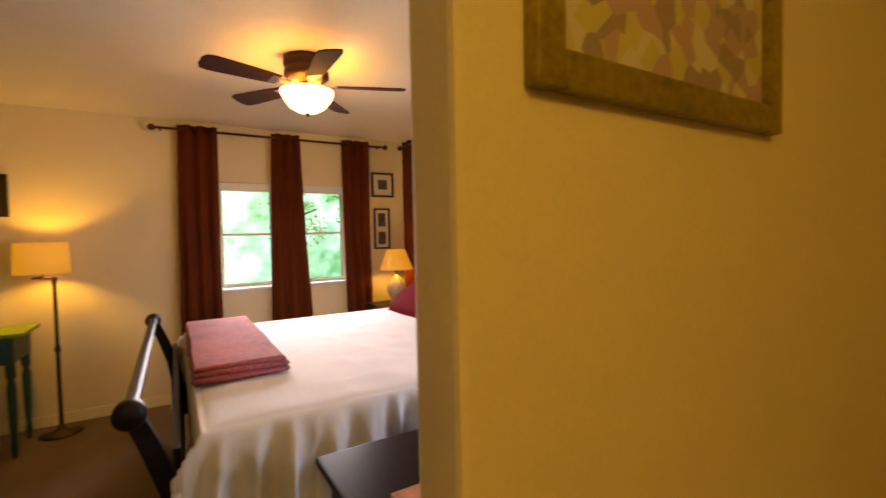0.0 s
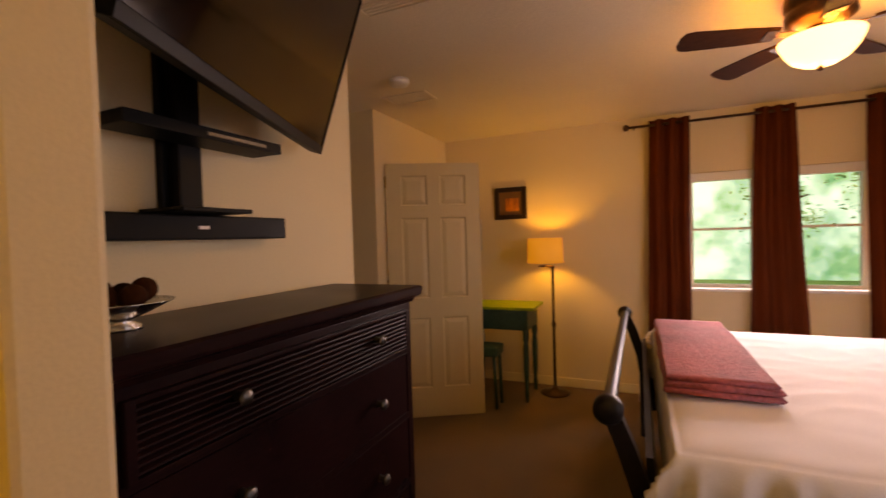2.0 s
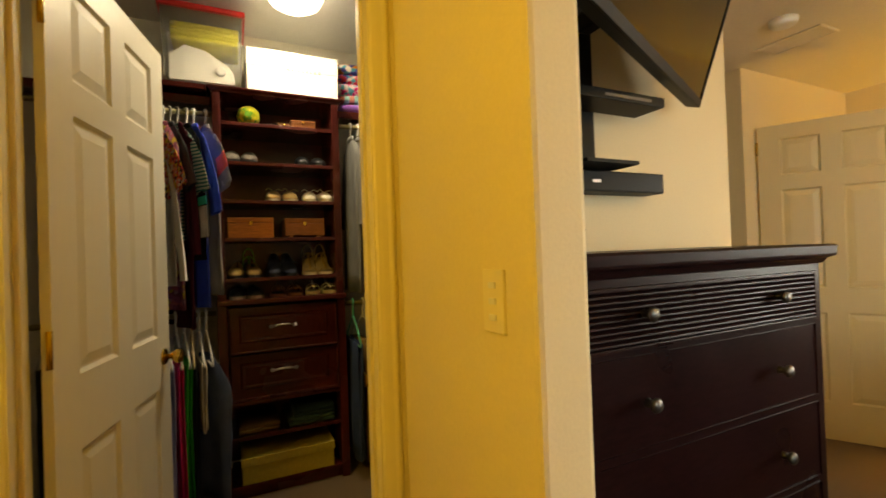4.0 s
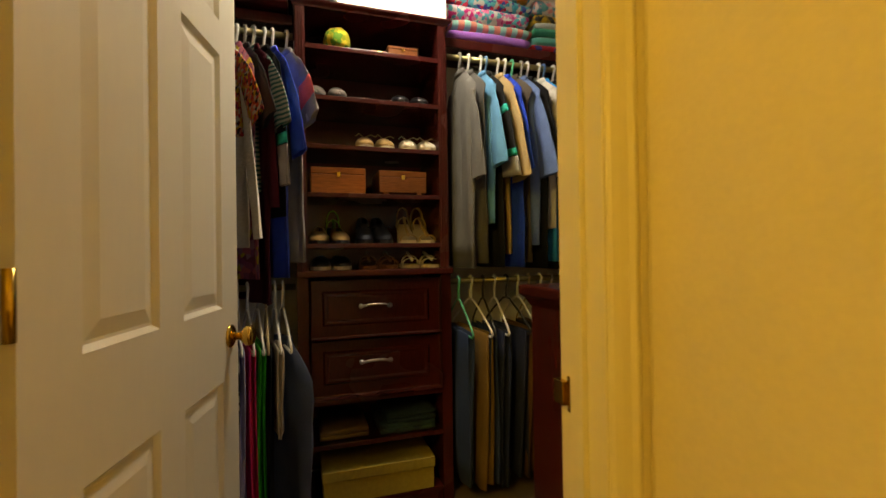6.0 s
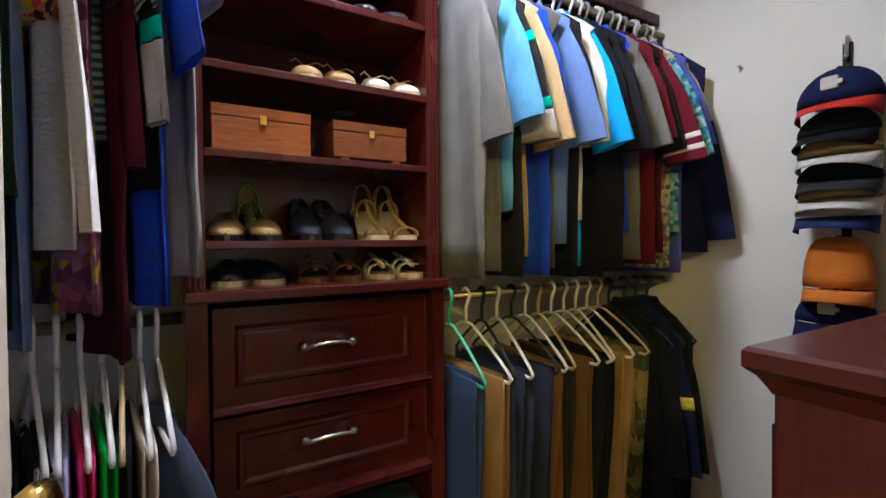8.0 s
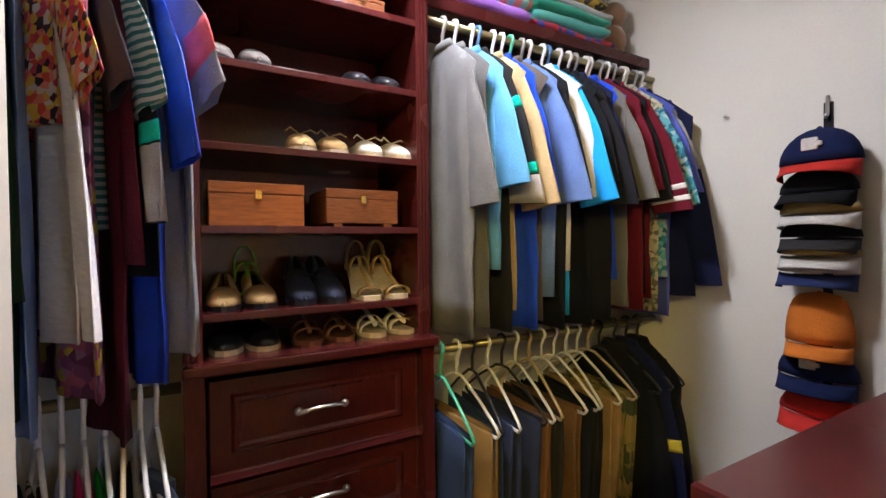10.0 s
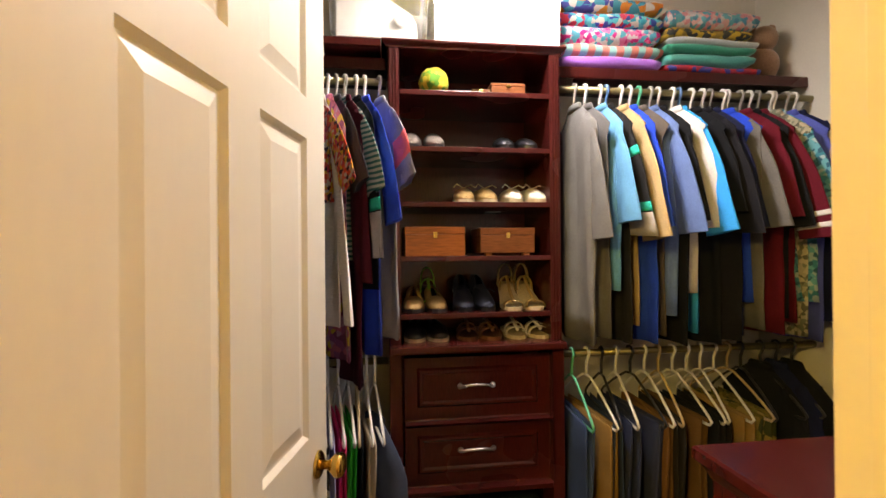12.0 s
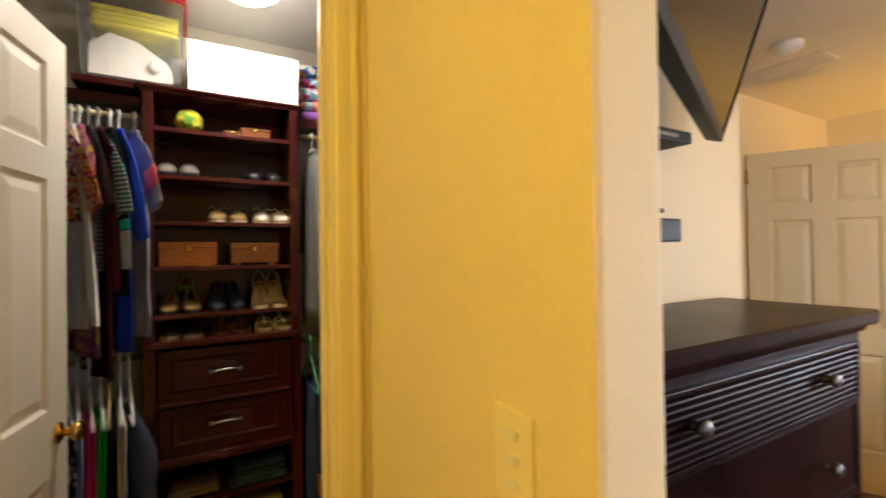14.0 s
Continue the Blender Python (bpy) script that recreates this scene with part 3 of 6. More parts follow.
# ---- lamps ----
def drum_shade(parent, x, y, z0, z1, r0, r1):
    bm = bmesh.new()
    seg = 32
    rings = []
    for r, z in ((r0, z0), (r1, z1), (r1 - 0.003, z1), (r0 - 0.003, z0)):
        rings.append([bm.verts.new((x + r * math.cos(2 * math.pi * i / seg), y + r * math.sin(2 * math.pi * i / seg), z)) for i in range(seg)])
    for a, b in zip(rings, rings[1:] + rings[:1]):
        for i in range(seg):
            f = bm.faces.new((a[i], a[(i + 1) % seg], b[(i + 1) % seg], b[i]))
            f.smooth = True
    part("shade", bm, M_SHADE, parent, "glowing cream linen shade")


lamp = thing("floor_lamp", "bronze swing-arm floor lamp with a lit cream drum shade", "lamp")
bm = bmesh.new()
lathe(bm, [(0.001, 0.0), (0.130, 0.0), (0.132, 0.010), (0.110, 0.020), (0.045, 0.028), (0.020, 0.050), (0.015, 0.070)], (-0.685, 5.585, 0.0), 28)
part("base", bm, M_BRONZE, lamp)
bm = bmesh.new()
lathe(bm, [(0.013, 0.07), (0.013, 0.60), (0.020, 0.62), (0.020, 0.64), (0.012, 0.66), (0.012, 1.13), (0.020, 1.145), (0.020, 1.16), (0.001, 1.17)], (-0.685, 5.585, 0.0), 14)
part("pole", bm, M_BRONZE, lamp)
bm = bmesh.new()
tube(bm, [(-0.685, 5.585, 1.15), (-0.76, 5.60, 1.155), (-0.80, 5.56, 1.16), (-0.735, 5.52, 1.17), (-0.735, 5.52, 1.22)], 0.007)
part("swing_arm", bm, M_BRONZE, lamp)
drum_shade(lamp, -0.735, 5.52, 1.195, 1.415, 0.158, 0.150)
bm = bmesh.new()
for k in range(3):
    a = k * 2.094
    tube(bm, [(-0.735, 5.52, 1.225), (-0.735 + 0.155 * math.cos(a), 5.52 + 0.155 * math.sin(a), 1.225)], 0.003, 6)
part("shade_ring", bm, M_BRONZE, lamp)

lamp = thing("table_lamp", "white ceramic bedside lamp with a lit cream shade", "lamp")
LX, LY, LZ = 2.01, 5.45, 0.72
bm = bmesh.new()
lathe(bm, [(0.001, 0), (0.075, 0), (0.078, 0.015), (0.05, 0.03), (0.085, 0.09), (0.10, 0.15), (0.085, 0.21), (0.04, 0.26), (0.022, 0.285), (0.001, 0.29)], (LX, LY, LZ), 24)
part("base", bm, material("cream_ceramic", (0.62, 0.55, 0.40), 0.25, grain=40, vary=0.06, bump=0.05), lamp)
bm = bmesh.new()
tube(bm, [(LX, LY, LZ + 0.28), (LX, LY, LZ + 0.40)], 0.007)
tube(bm, [(LX - 0.03, LY, LZ + 0.33), (LX + 0.03, LY, LZ + 0.33)], 0.005)
for k in range(3):
    a = k * 2.094
    tube(bm, [(LX, LY, LZ + 0.385), (LX + 0.152 * math.cos(a), LY + 0.152 * math.sin(a), LZ + 0.385)], 0.003, 6)
part("socket", bm, M_BRONZE, lamp)
drum_shade(lamp, LX, LY, LZ + 0.345, LZ + 0.545, 0.170, 0.092)

stand = thing("nightstand", "dark wooden nightstand beside the bed", "nightstand")
bm = bmesh.new()
box(bm, 1.78, 2.16, 5.12, 5.66, 0.08, 0.695, 0.006)
part("body", bm, M_BLACK_WOOD, stand)
bm = bmesh.new()
box(bm, 1.75, 2.17, 5.09, 5.67, 0.695, 0.72, 0.006)
part("top", bm, M_BLACK_WOOD, stand)
for x in (1.80, 2.12):
    for y in (5.14, 5.63):
        bm = bmesh.new()
        box(bm, x - 0.02, x + 0.02, y - 0.02, y + 0.02, 0, 0.08)
        part("foot", bm, M_BLACK_WOOD, stand)
bm = bmesh.new()
nested(bm, 5.15, 5.63, 0.45, 0.67, -1.776, [(0, 0), (0.012, -0.008), (0.02, -0.004)], 1)
for v in bm.verts:
    v.co = Vector((-(-v.co.y) , v.co.x, v.co.z))
part("drawer", bm, M_BLACK_WOOD, stand)


# ---- ceiling fan ----
fan = thing("ceiling_fan", "bronze ceiling fan with five blades and a lit bowl", "ceiling fan", (0.765, 3.95, 0))
bm = bmesh.new()
lathe(bm, [(0.001, CEIL), (0.125, CEIL), (0.128, 2.425), (0.128, 2.395), (0.118, 2.388), (0.118, 2.375), (0.125, 2.368), (0.125, 2.335), (0.10, 2.318), (0.075, 2.300), (0.001, 2.300)], seg=32)
part("motor_housing", bm, M_BRONZE, fan)
bm = bmesh.new()
lathe(bm, [(0.001, 2.300), (0.050, 2.300), (0.042, 2.275), (0.040, 2.262), (0.044, 2.252), (0.001, 2.250)], seg=28)
part("light_fitter", bm, M_BRONZE, fan)
M_BOWL = glowing("glowing_alabaster_bowl", (1.0, 0.70, 0.30), 8.0)
bm = bmesh.new()
lathe(bm, [(0.150, 2.255), (0.146, 2.238), (0.128, 2.200), (0.100, 2.165), (0.060, 2.142), (0.010, 2.134), (0.010, 2.137), (0.058, 2.146), (0.097, 2.169), (0.124, 2.203), (0.142, 2.240), (0.146, 2.255)], seg=36)
bowl = part("bowl", bm, M_BOWL, fan, "glowing alabaster glass bowl")
bowl.visible_shadow = False
bm = bmesh.new()
lathe(bm, [(0.001, 2.112), (0.010, 2.116), (0.012, 2.128), (0.006, 2.140)], seg=12)
part("bowl_finial", bm, M_BRONZE, fan)
M_BLADE = material("walnut_blade", (0.050, 0.017, 0.007), 0.8, grain=18, vary=0.3, bump=0.1, stretch=(1, 8, 1), coat=0.0, spec=0.04)
outline = [(0.17, -0.045), (0.30, -0.058), (0.52, -0.068), (0.555, -0.06), (0.57, -0.03), (0.57, 0.03), (0.555, 0.06), (0.52, 0.068), (0.30, 0.058), (0.17, 0.045)]
for k in range(5):
    turn = pose(0, 0, 2.283, 0, 0, -21 + 72 * k) @ pose(0, 0, 0, 12, 0, 0)
    bm = bmesh.new()
    lo = [bm.verts.new((x, y, 0)) for x, y in outline]
    hi = [bm.verts.new((x, y, 0.006)) for x, y in outline]
    bm.faces.new(lo), bm.faces.new(hi)
    for i in range(len(outline)):
        bm.faces.new((lo[i], lo[(i + 1) % len(outline)], hi[(i + 1) % len(outline)], hi[i]))
    bmesh.ops.transform(bm, matrix=turn, verts=bm.verts)
    part("blade", bm, M_BLADE, fan)
    bm = bmesh.new()
    box(bm, 0.09, 0.20, -0.018, 0.018, -0.004, 0.0, 0.002)
    box(bm, 0.17, 0.22, -0.035, 0.035, -0.004, 0.0, 0.002)
    bmesh.ops.transform(bm, matrix=turn, verts=bm.verts)
    part("blade_bracket", bm, M_BRONZE, fan)

for nm, lab, cat, x, y, r in (("smoke_detector", "round white smoke detector on the ceiling", "smoke detector", -1.32, 3.98, 0.065),):
    bm = bmesh.new()
    lathe(bm, [(0.001, CEIL), (r, CEIL), (r, CEIL - 0.02), (r * 0.85, CEIL - 0.034), (r * 0.4, CEIL - 0.038), (0.001, CEIL - 0.038)], (x, y, 0), 28)
    tagged(part(nm, bm, M_WHITE_PLASTIC), lab, cat)
def ceiling_vent(dx, dy):
    vent = thing("ceiling_vent", "cream painted slatted ceiling vent", "vent", (dx, dy, 0))
    bm = bmesh.new()
    for b in ((-1.60, -1.26, 4.22, 4.24), (-1.60, -1.26, 4.40, 4.42), (-1.60, -1.58, 4.24, 4.40), (-1.28, -1.26, 4.24, 4.40)):
        box(bm, *b, CEIL - 0.008, CEIL, 0.002)
    part("vent_frame", bm, M_CEIL, vent)
    for k in range(7):
        bm = bmesh.new()
        box(bm, -1.58, -1.28, 4.245 + k * 0.022, 4.259 + k * 0.022, CEIL - 0.006, CEIL - 0.001)
        part("slat", bm, M_CEIL, vent)


ceiling_vent(0, 0)
ceiling_vent(0.54, -1.18)


# ---- bed ----
bed = thing("bed", "king sleigh bed in black wood with a white bedspread", "bed")
BX0, BX1, BY0, BY1, BZ = 0.135, 2.14, 3.02, 4.94, 0.775


def sleigh(name, x, out, top, y0, y1, parent, board):
    """A sleigh end: a low board, curved posts and a round rail that stands clear above."""
    bm = bmesh.new()
    extrude_profile(bm, [(x, 0.18), (x, 0.50), (x + out * 0.015, board), (x + out * 0.04, board), (x + out * 0.03, 0.50), (x + out * 0.03, 0.18)], y0 + 0.05, y1 - 0.05)
    part(name, bm, M_BLACK_WOOD, parent)
    bm = bmesh.new()
    cx = x + out * 0.150
    lathe(bm, [(0.001, y0 - 0.035), (0.030, y0 - 0.035), (0.048, y0 - 0.018), (0.048, y0 + 0.018), (0.030, y0 + 0.035), (0.024, y0 + 0.06), (0.024, y1 - 0.06), (0.030, y1 - 0.035), (0.048, y1 - 0.018), (0.048, y1 + 0.018), (0.030, y1 + 0.035), (0.001, y1 + 0.035)], (cx, 0, top), 20, "Y")
    part("scroll_rail", bm, M_BLACK_WOOD, parent)
    for y in (y0, y1 - 0.05):
        bm = bmesh.new()
        inner = [(x - out * 0.01, 0.0), (x - out * 0.01, 0.45), (x + out * 0.02, 0.60), (x + out * 0.07, top - 0.12), (x + out * 0.115, top - 0.01)]
        outer = [(x + out * 0.06, 0.0), (x + out * 0.06, 0.45), (x + out * 0.08, 0.58), (x + out * 0.125, top - 0.14), (x + out * 0.165, top - 0.03)]
        extrude_profile(bm, inner + outer[::-1], y, y + 0.05)
        part("bed_post", bm, M_BLACK_WOOD, parent)


sleigh("footboard", 0.085, -1, 0.865, 3.05, 4.95, bed, 0.70)
sleigh("headboard", 2.15, 1, 1.10, 3.00, 5.00, bed, 1.08)
bm = bmesh.new()
tube(bm, [(2.19, 2.98, 1.235), (2.19, 5.03, 1.235)], 0.030, 14)
part("head_rail", bm, M_BLACK_WOOD, bed)
for y in (3.01, 5.0):
    bm = bmesh.new()
    lathe(bm, [(0.035, 1.02), (0.030, 1.16), (0.045, 1.20), (0.045, 1.26), (0.001, 1.29)], (2.20, y, 0), 14)
    part("head_post", bm, M_BLACK_WOOD, bed)
for y in (3.06, 4.90):
    bm = bmesh.new()
    box(bm, 0.09, 2.15, y - 0.02, y + 0.02, 0.20, 0.42, 0.006)
    part("side_rail", bm, M_BLACK_WOOD, bed)
bm = bmesh.new()
box(bm, BX0 + 0.03, BX1, BY0 + 0.05, BY1 - 0.05, 0.30, BZ - 0.03, 0.05)
part("mattress", bm, M_SHEET, bed)


def bedspread():
    """A white spread: flat top, rounded edges, folds that fall down the near side and the foot."""
    bm = bmesh.new()
    nx, ny = 170, 150
    rnd = random.Random(5)
    ph = [rnd.uniform(0, 6.28) for _ in range(6)]
    drop_near, drop_foot, drop_far = 0.50, 0.34, 0.50
    us = [-drop_foot + (BX1 - BX0 + drop_foot) * i / nx for i in range(nx + 1)]
    vs = [-drop_near + (BY1 - BY0 + drop_near + drop_far) * j / ny for j in range(ny + 1)]
    grid = []
    wide = BY1 - BY0
    for u in us:
        row = []
        for v in vs:
            dx = max(0.0, -u)
            dy = max(0.0, -v, v - wide)
            x, y = BX0 + max(u, 0.0), BY0 + min(max(v, 0.0), wide)
            z = BZ
            d = math.hypot(dx, dy)
            if d > 0:
                fold = min(1.0, d / 0.30) ** 1.2
                r = 0.05
                lip = r * (1 - math.exp(-d / r))
                swell = 0.55 + 2.4 * abs(noise.noise(Vector((2.3 * u + 7.0, 0.8 * d, 2.0))))
                sway = swell * fold * (0.085 * (0.5 - abs(math.sin(8.0 * u + ph[0] + 2.6 * noise.noise(Vector((3.1 * u, 0.0, 9.0))) + 0.8 * math.sin(5 * u)))) + 0.055 * (0.5 - abs(math.sin(21 * u + ph[1] + 1.3 * math.sin(8 * u) + 1.5 * d))) + 0.030 * (0.4 - abs(math.sin(34 * u + 4 * noise.noise(Vector((5 * u, d, 3.0))) + 2 * d))))
                sway += fold * 0.060 * (0.25 - abs(noise.noise(Vector((5.5 * u + 2.2 * d, 2.6 * d - 1.1 * u, 6.0))))) + fold * 0.030 * (0.25 - abs(noise.noise(Vector((12.0 * u - 5.0 * d, 6.0 * d, 11.0)))))
                if dy >= dx:
                    sgn = -1 if v < 0 else 1
                    y += sgn * (lip + sway + 0.10 * d)
                    x += 0.012 * fold * math.sin(23 * u + ph[2]) - min(dx, 0.10)
                else:
                    sway = fold * (0.010 * math.sin(17 * v + ph[3]))
                    x -= min(0.03, lip * 0.5) + 0.3 * max(0, sway)
                    y += 0.01 * fold * math.sin(21 * v)
                z -= max(0.0, d - lip * 0.6)
            else:
                z += 0.006 * math.sin(5 * u + ph[4]) * math.sin(4 * v + ph[5]) + 0.010 * (0.3 - abs(noise.noise(Vector((u * 3.5 + 1.3 * v, v * 5 - 2.5 * u, 1))))) + 0.006 * abs(noise.noise(Vector((u * 3, v * 5, 4))))
                edge = min(u, v, wide - v)
                z -= 0.02 * math.exp(-max(edge, 0) / 0.03)
            row.append(bm.verts.new((x, y, z)))
        grid.append(row)
    for p, q in zip(grid, grid[1:]):
        for j in range(ny):
            f = bm.faces.new((p[j], p[j + 1], q[j + 1], q[j]))
            f.smooth = True
    ob = part("bedspread", bm, M_SHEET, smooth=True)
    s = ob.modifiers.new("cloth", "SOLIDIFY")
    s.thickness = 0.006
    return tagged(ob, "white rumpled bedspread falling in folds over the bed", "bedspread")


bedspread()


def pillow(label, place, size, turn, mat):
    bm = bmesh.new()
    n = 18
    top, bot = [], []
    for i in range(n + 1):
        a, b = [], []
        for j in range(n + 1):
            u, v = 2 * i / n - 1, 2 * j / n - 1
            puff = (max(0, 1 - u ** 4) * max(0, 1 - v ** 4)) ** 0.55
            pinch = 1 - 0.07 * (u * u * v * v)
            wr = 0.04 * noise.noise(Vector((u * 3, v * 3, 2)))
            a.append(bm.verts.new((u * size[0] / 2 * pinch, v * size[1] / 2 * pinch, size[2] / 2 * puff * (1 + wr))))
            b.append(a[-1] if i in (0, n) or j in (0, n) else bm.verts.new((u * size[0] / 2 * pinch, v * size[1] / 2 * pinch, -size[2] / 2 * puff)))
        top.append(a), bot.append(b)
    for i in range(n):
        for j in range(n):
            for g in (top, bot):
                f = bm.faces.new((g[i][j], g[i + 1][j], g[i + 1][j + 1], g[i][j + 1]))
                f.smooth = True
    bmesh.ops.transform(bm, matrix=pose(*place, *turn), verts=bm.verts)
    return tagged(part("pillow", bm, mat, smooth=True), label, "pillow", group="pillows on the bed")


pillow("burgundy cotton pillow leaning on the headboard", (1.84, 4.42, 0.905), (0.52, 0.86, 0.20), (0, -32, 3), M_PILLOW)
pillow("burgundy cotton pillow leaning on the headboard", (1.82, 3.52, 0.905), (0.52, 0.88, 0.20), (0, -32, -3), M_PILLOW)

throw = thing("throw_blanket", "folded rose-pink fleece throw across the bed foot", "blanket")
for k in range(3):
    bm = bmesh.new()
    rnd = random.Random(40 + k)
    rings = []
    x0, x1 = 0.13 + 0.005 * k, 0.515 - 0.006 * k
    for i in range(31):
        y = 3.50 + 0.01 * k + (4.86 - 3.50 - 0.02 * k) * i / 30
        z0 = BZ + 0.010 + 0.023 * k + 0.006 * noise.noise(Vector((y * 3.0, 4.0, 1.0)))
        w = 0.012 * noise.noise(Vector((y * 4.5, k * 1.7, 0)))
        rings.append([(x0 + w, y, z0 + 0.004), (x0 - 0.012 + w, y, z0 + 0.011), (x0 + w, y, z0 + 0.020), ((x0 + x1) / 2, y, z0 + 0.023 + w),
                      (x1 + w, y, z0 + 0.020), (x1 + 0.014 + w, y, z0 + 0.011), (x1 + w, y, z0 + 0.003), ((x0 + x1) / 2, y, z0 + 0.001)])
    loft(bm, rings)
    part("fold", bm, M_THROW, throw, smooth=True)


# ---- chest of drawers ----
M_LOUVRE = material("polished_espresso_wood", (0.013, 0.0045, 0.005), 0.38, grain=25, vary=0.3, bump=0.05, coat=0.0, spec=0.06)
chest = thing("chest_of_drawers", "tall espresso chest of drawers with a louvred top drawer", "dresser")
CX0, CX1, CY0, CY1, CTOP = -1.185, -0.795, 1.945, 3.065, 1.257
bm = bmesh.new()
box(bm, CX0, CX1 - 0.002, CY0, CY1, 0.10, 1.195, 0.004)
part("carcass", bm, M_ESPRESSO, chest)
bm = bmesh.new()
prof = [(0.0, 1.195), (0.006, 1.195), (0.014, 1.210), (0.032, 1.219), (0.034, 1.226), (0.036, 1.250), (0.030, CTOP), (0.0, CTOP)]
rings = []
for d, z in prof[1:-1]:
    rings.append([(CX0, CY0 - d, z), (CX1 + d, CY0 - d, z), (CX1 + d, CY1 + d, z), (CX0, CY1 + d, z)])
loft(bm, rings, smooth=False)
part("moulded_top", bm, M_ESPRESSO, chest)
bm = bmesh.new()
box(bm, CX0 + 0.01, CX1 + 0.012, CY0 - 0.008, CY1 + 0.008, 0.0, 0.10, 0.006)
part("plinth", bm, M_ESPRESSO, chest)
for z0, z1, louvred in ((1.018, 1.172, True), (0.772, 1.000, False), (0.512, 0.748, False), (0.262, 0.490, False), (0.120, 0.245, False)):
    y0, y1 = CY0 + 0.045, CY1 - 0.045
    if louvred:
        bm = bmesh.new()
        for b in ((y0, y0 + 0.02, z0, z1), (y1 - 0.02, y1, z0, z1), (y0 + 0.02, y1 - 0.02, z0, z0 + 0.010), (y0 + 0.02, y1 - 0.02, z1 - 0.010, z1)):
            box(bm, CX1 - 0.004, CX1 + 0.014, b[0], b[1], b[2], b[3], 0.002)
        dr = part("drawer", bm, M_ESPRESSO, chest, "louvred drawer front")
        n = 9
        for k in range(n):
            z = z0 + 0.012 + (z1 - z0 - 0.024) * (k + 0.5) / n
            bm = bmesh.new()
            extrude_profile(bm, [(CX1 - 0.002, z - 0.005), (CX1 + 0.008, z - 0.006), (CX1 + 0.013, z - 0.003), (CX1 + 0.012, z + 0.001), (CX1 + 0.004, z + 0.005), (CX1 - 0.002, z + 0.007)], y0 + 0.02, y1 - 0.02)
            part("louvre", bm, M_LOUVRE, dr)
    else:
        bm = bmesh.new()
        nested(bm, y0, y1, z0, z1, -CX1, [(0.0, 0.002), (0.0, -0.012), (0.008, -0.018), (0.014, -0.016)], 1)
        for v in bm.verts:
            v.co = Vector((-v.co.y, v.co.x, v.co.z))
        dr = part("drawer", bm, M_ESPRESSO, chest)
    for y in (2.225, 2.788):
        zc = (z0 + z1) / 2 + (0.01 if louvred else 0)
        bm = bmesh.new()
        lathe(bm, [(0.001, 0.012), (0.012, 0.012), (0.010, 0.020), (0.008, 0.028), (0.017, 0.034), (0.019, 0.040), (0.014, 0.046), (0.001, 0.048)], (CX1, y, zc), 18, "X")
        part("knob", bm, M_PEWTER, dr, "pewter drawer knob")
bowl_t = thing("decorative_bowl", "small bronze footed dish with dried pods", "bowl", (-1.02, 2.13, CTOP))
bm = bmesh.new()
lathe(bm, [(0.001, 0), (0.04, 0), (0.035, 0.01), (0.015, 0.02), (0.05, 0.035), (0.10, 0.06), (0.105, 0.064), (0.09, 0.058), (0.04, 0.04), (0.001, 0.035)], seg=24)
part("dish", bm, M_NICKEL, bowl_t)
for k in range(5):
    bm = bmesh.new()
    bmesh.ops.create_uvsphere(bm, u_segments=10, v_segments=7, radius=0.028, matrix=Matrix.Translation((0.045 * math.cos(k * 1.25), 0.045 * math.sin(k * 1.25), 0.075 + 0.012 * (k % 2))))
    part("pod", bm, M_BLADE, bowl_t, smooth=True)


# ---- television ----
tv = thing("television", "black flat television on a wall arm, tilted down", "television")
n_h, h_v = Vector((0.919, 0.395, 0)).normalized(), Vector((0.395, -0.919, 0)).normalized()
tilt = radians(17.2)
up = Vector((0, 0, 1)) * math.cos(tilt) + n_h * math.sin(tilt)
out = n_h * math.cos(tilt) - Vector((0, 0, 1)) * math.sin(tilt)
origin = Vector((-1.072, 2.893, 1.775))
TVM = Matrix(((h_v.x, -out.x, up.x, origin.x), (h_v.y, -out.y, up.y, origin.y), (h_v.z, -out.z, up.z, origin.z), (0, 0, 0, 1)))


TW, TH = 1.055, 0.60


def tv_part(name, boxes, mat, bevel=0.004, label=""):
    bm = bmesh.new()
    for b in boxes:
        box(bm, *b, bevel)
    bmesh.ops.transform(bm, matrix=TVM, verts=bm.verts)
    return part(name, bm, mat, tv, label)


# brown base colour stands in for the warm ceiling reflected dimly in the screen
M_SCREEN = material("glossy_screen", (0.009, 0.005, 0.003), 0.09, grain=5, vary=0.05, bump=0.0, spec=0.30)
tv_part("casing", [(0, TW, 0.004, 0.045, 0, TH), (0.25, 0.80, 0.045, 0.07, 0.08, 0.45)], M_BLACK)
tv_part("screen", [(0.014, TW - 0.014, 0.0, 0.004, 0.03, TH - 0.014)], M_SCREEN, 0, "dark glossy screen reflecting the ceiling light")
tv_part("bezel", [(0, TW, -0.004, 0.004, 0, 0.028), (0, 0.012, -0.004, 0.004, 0.028, TH), (TW - 0.012, TW, -0.004, 0.004, 0.028, TH), (0.012, TW - 0.012, -0.004, 0.004, TH - 0.012, TH)], M_BLACK, 0.002)
mount = thing("wall_mount", "black jointed steel wall mount with a shelf below", "wall mount")
bm = bmesh.new()
box(bm, TVX, TVX + 0.03, 2.338, 2.446, 1.542, 2.10, 0.004)
part("wall_plate", bm, M_BLACK, mount)
bm = bmesh.new()
box(bm, TVX + 0.03, TVX + 0.075, 2.356, 2.428, 1.542, 2.08, 0.006)
part("column", bm, M_BLACK, mount)
bm = bmesh.new()
box(bm, TVX + 0.075, -0.915, 2.366, 2.416, 1.98, 2.04, 0.008)
part("arm", bm, M_BLACK, mount)
bm = bmesh.new()
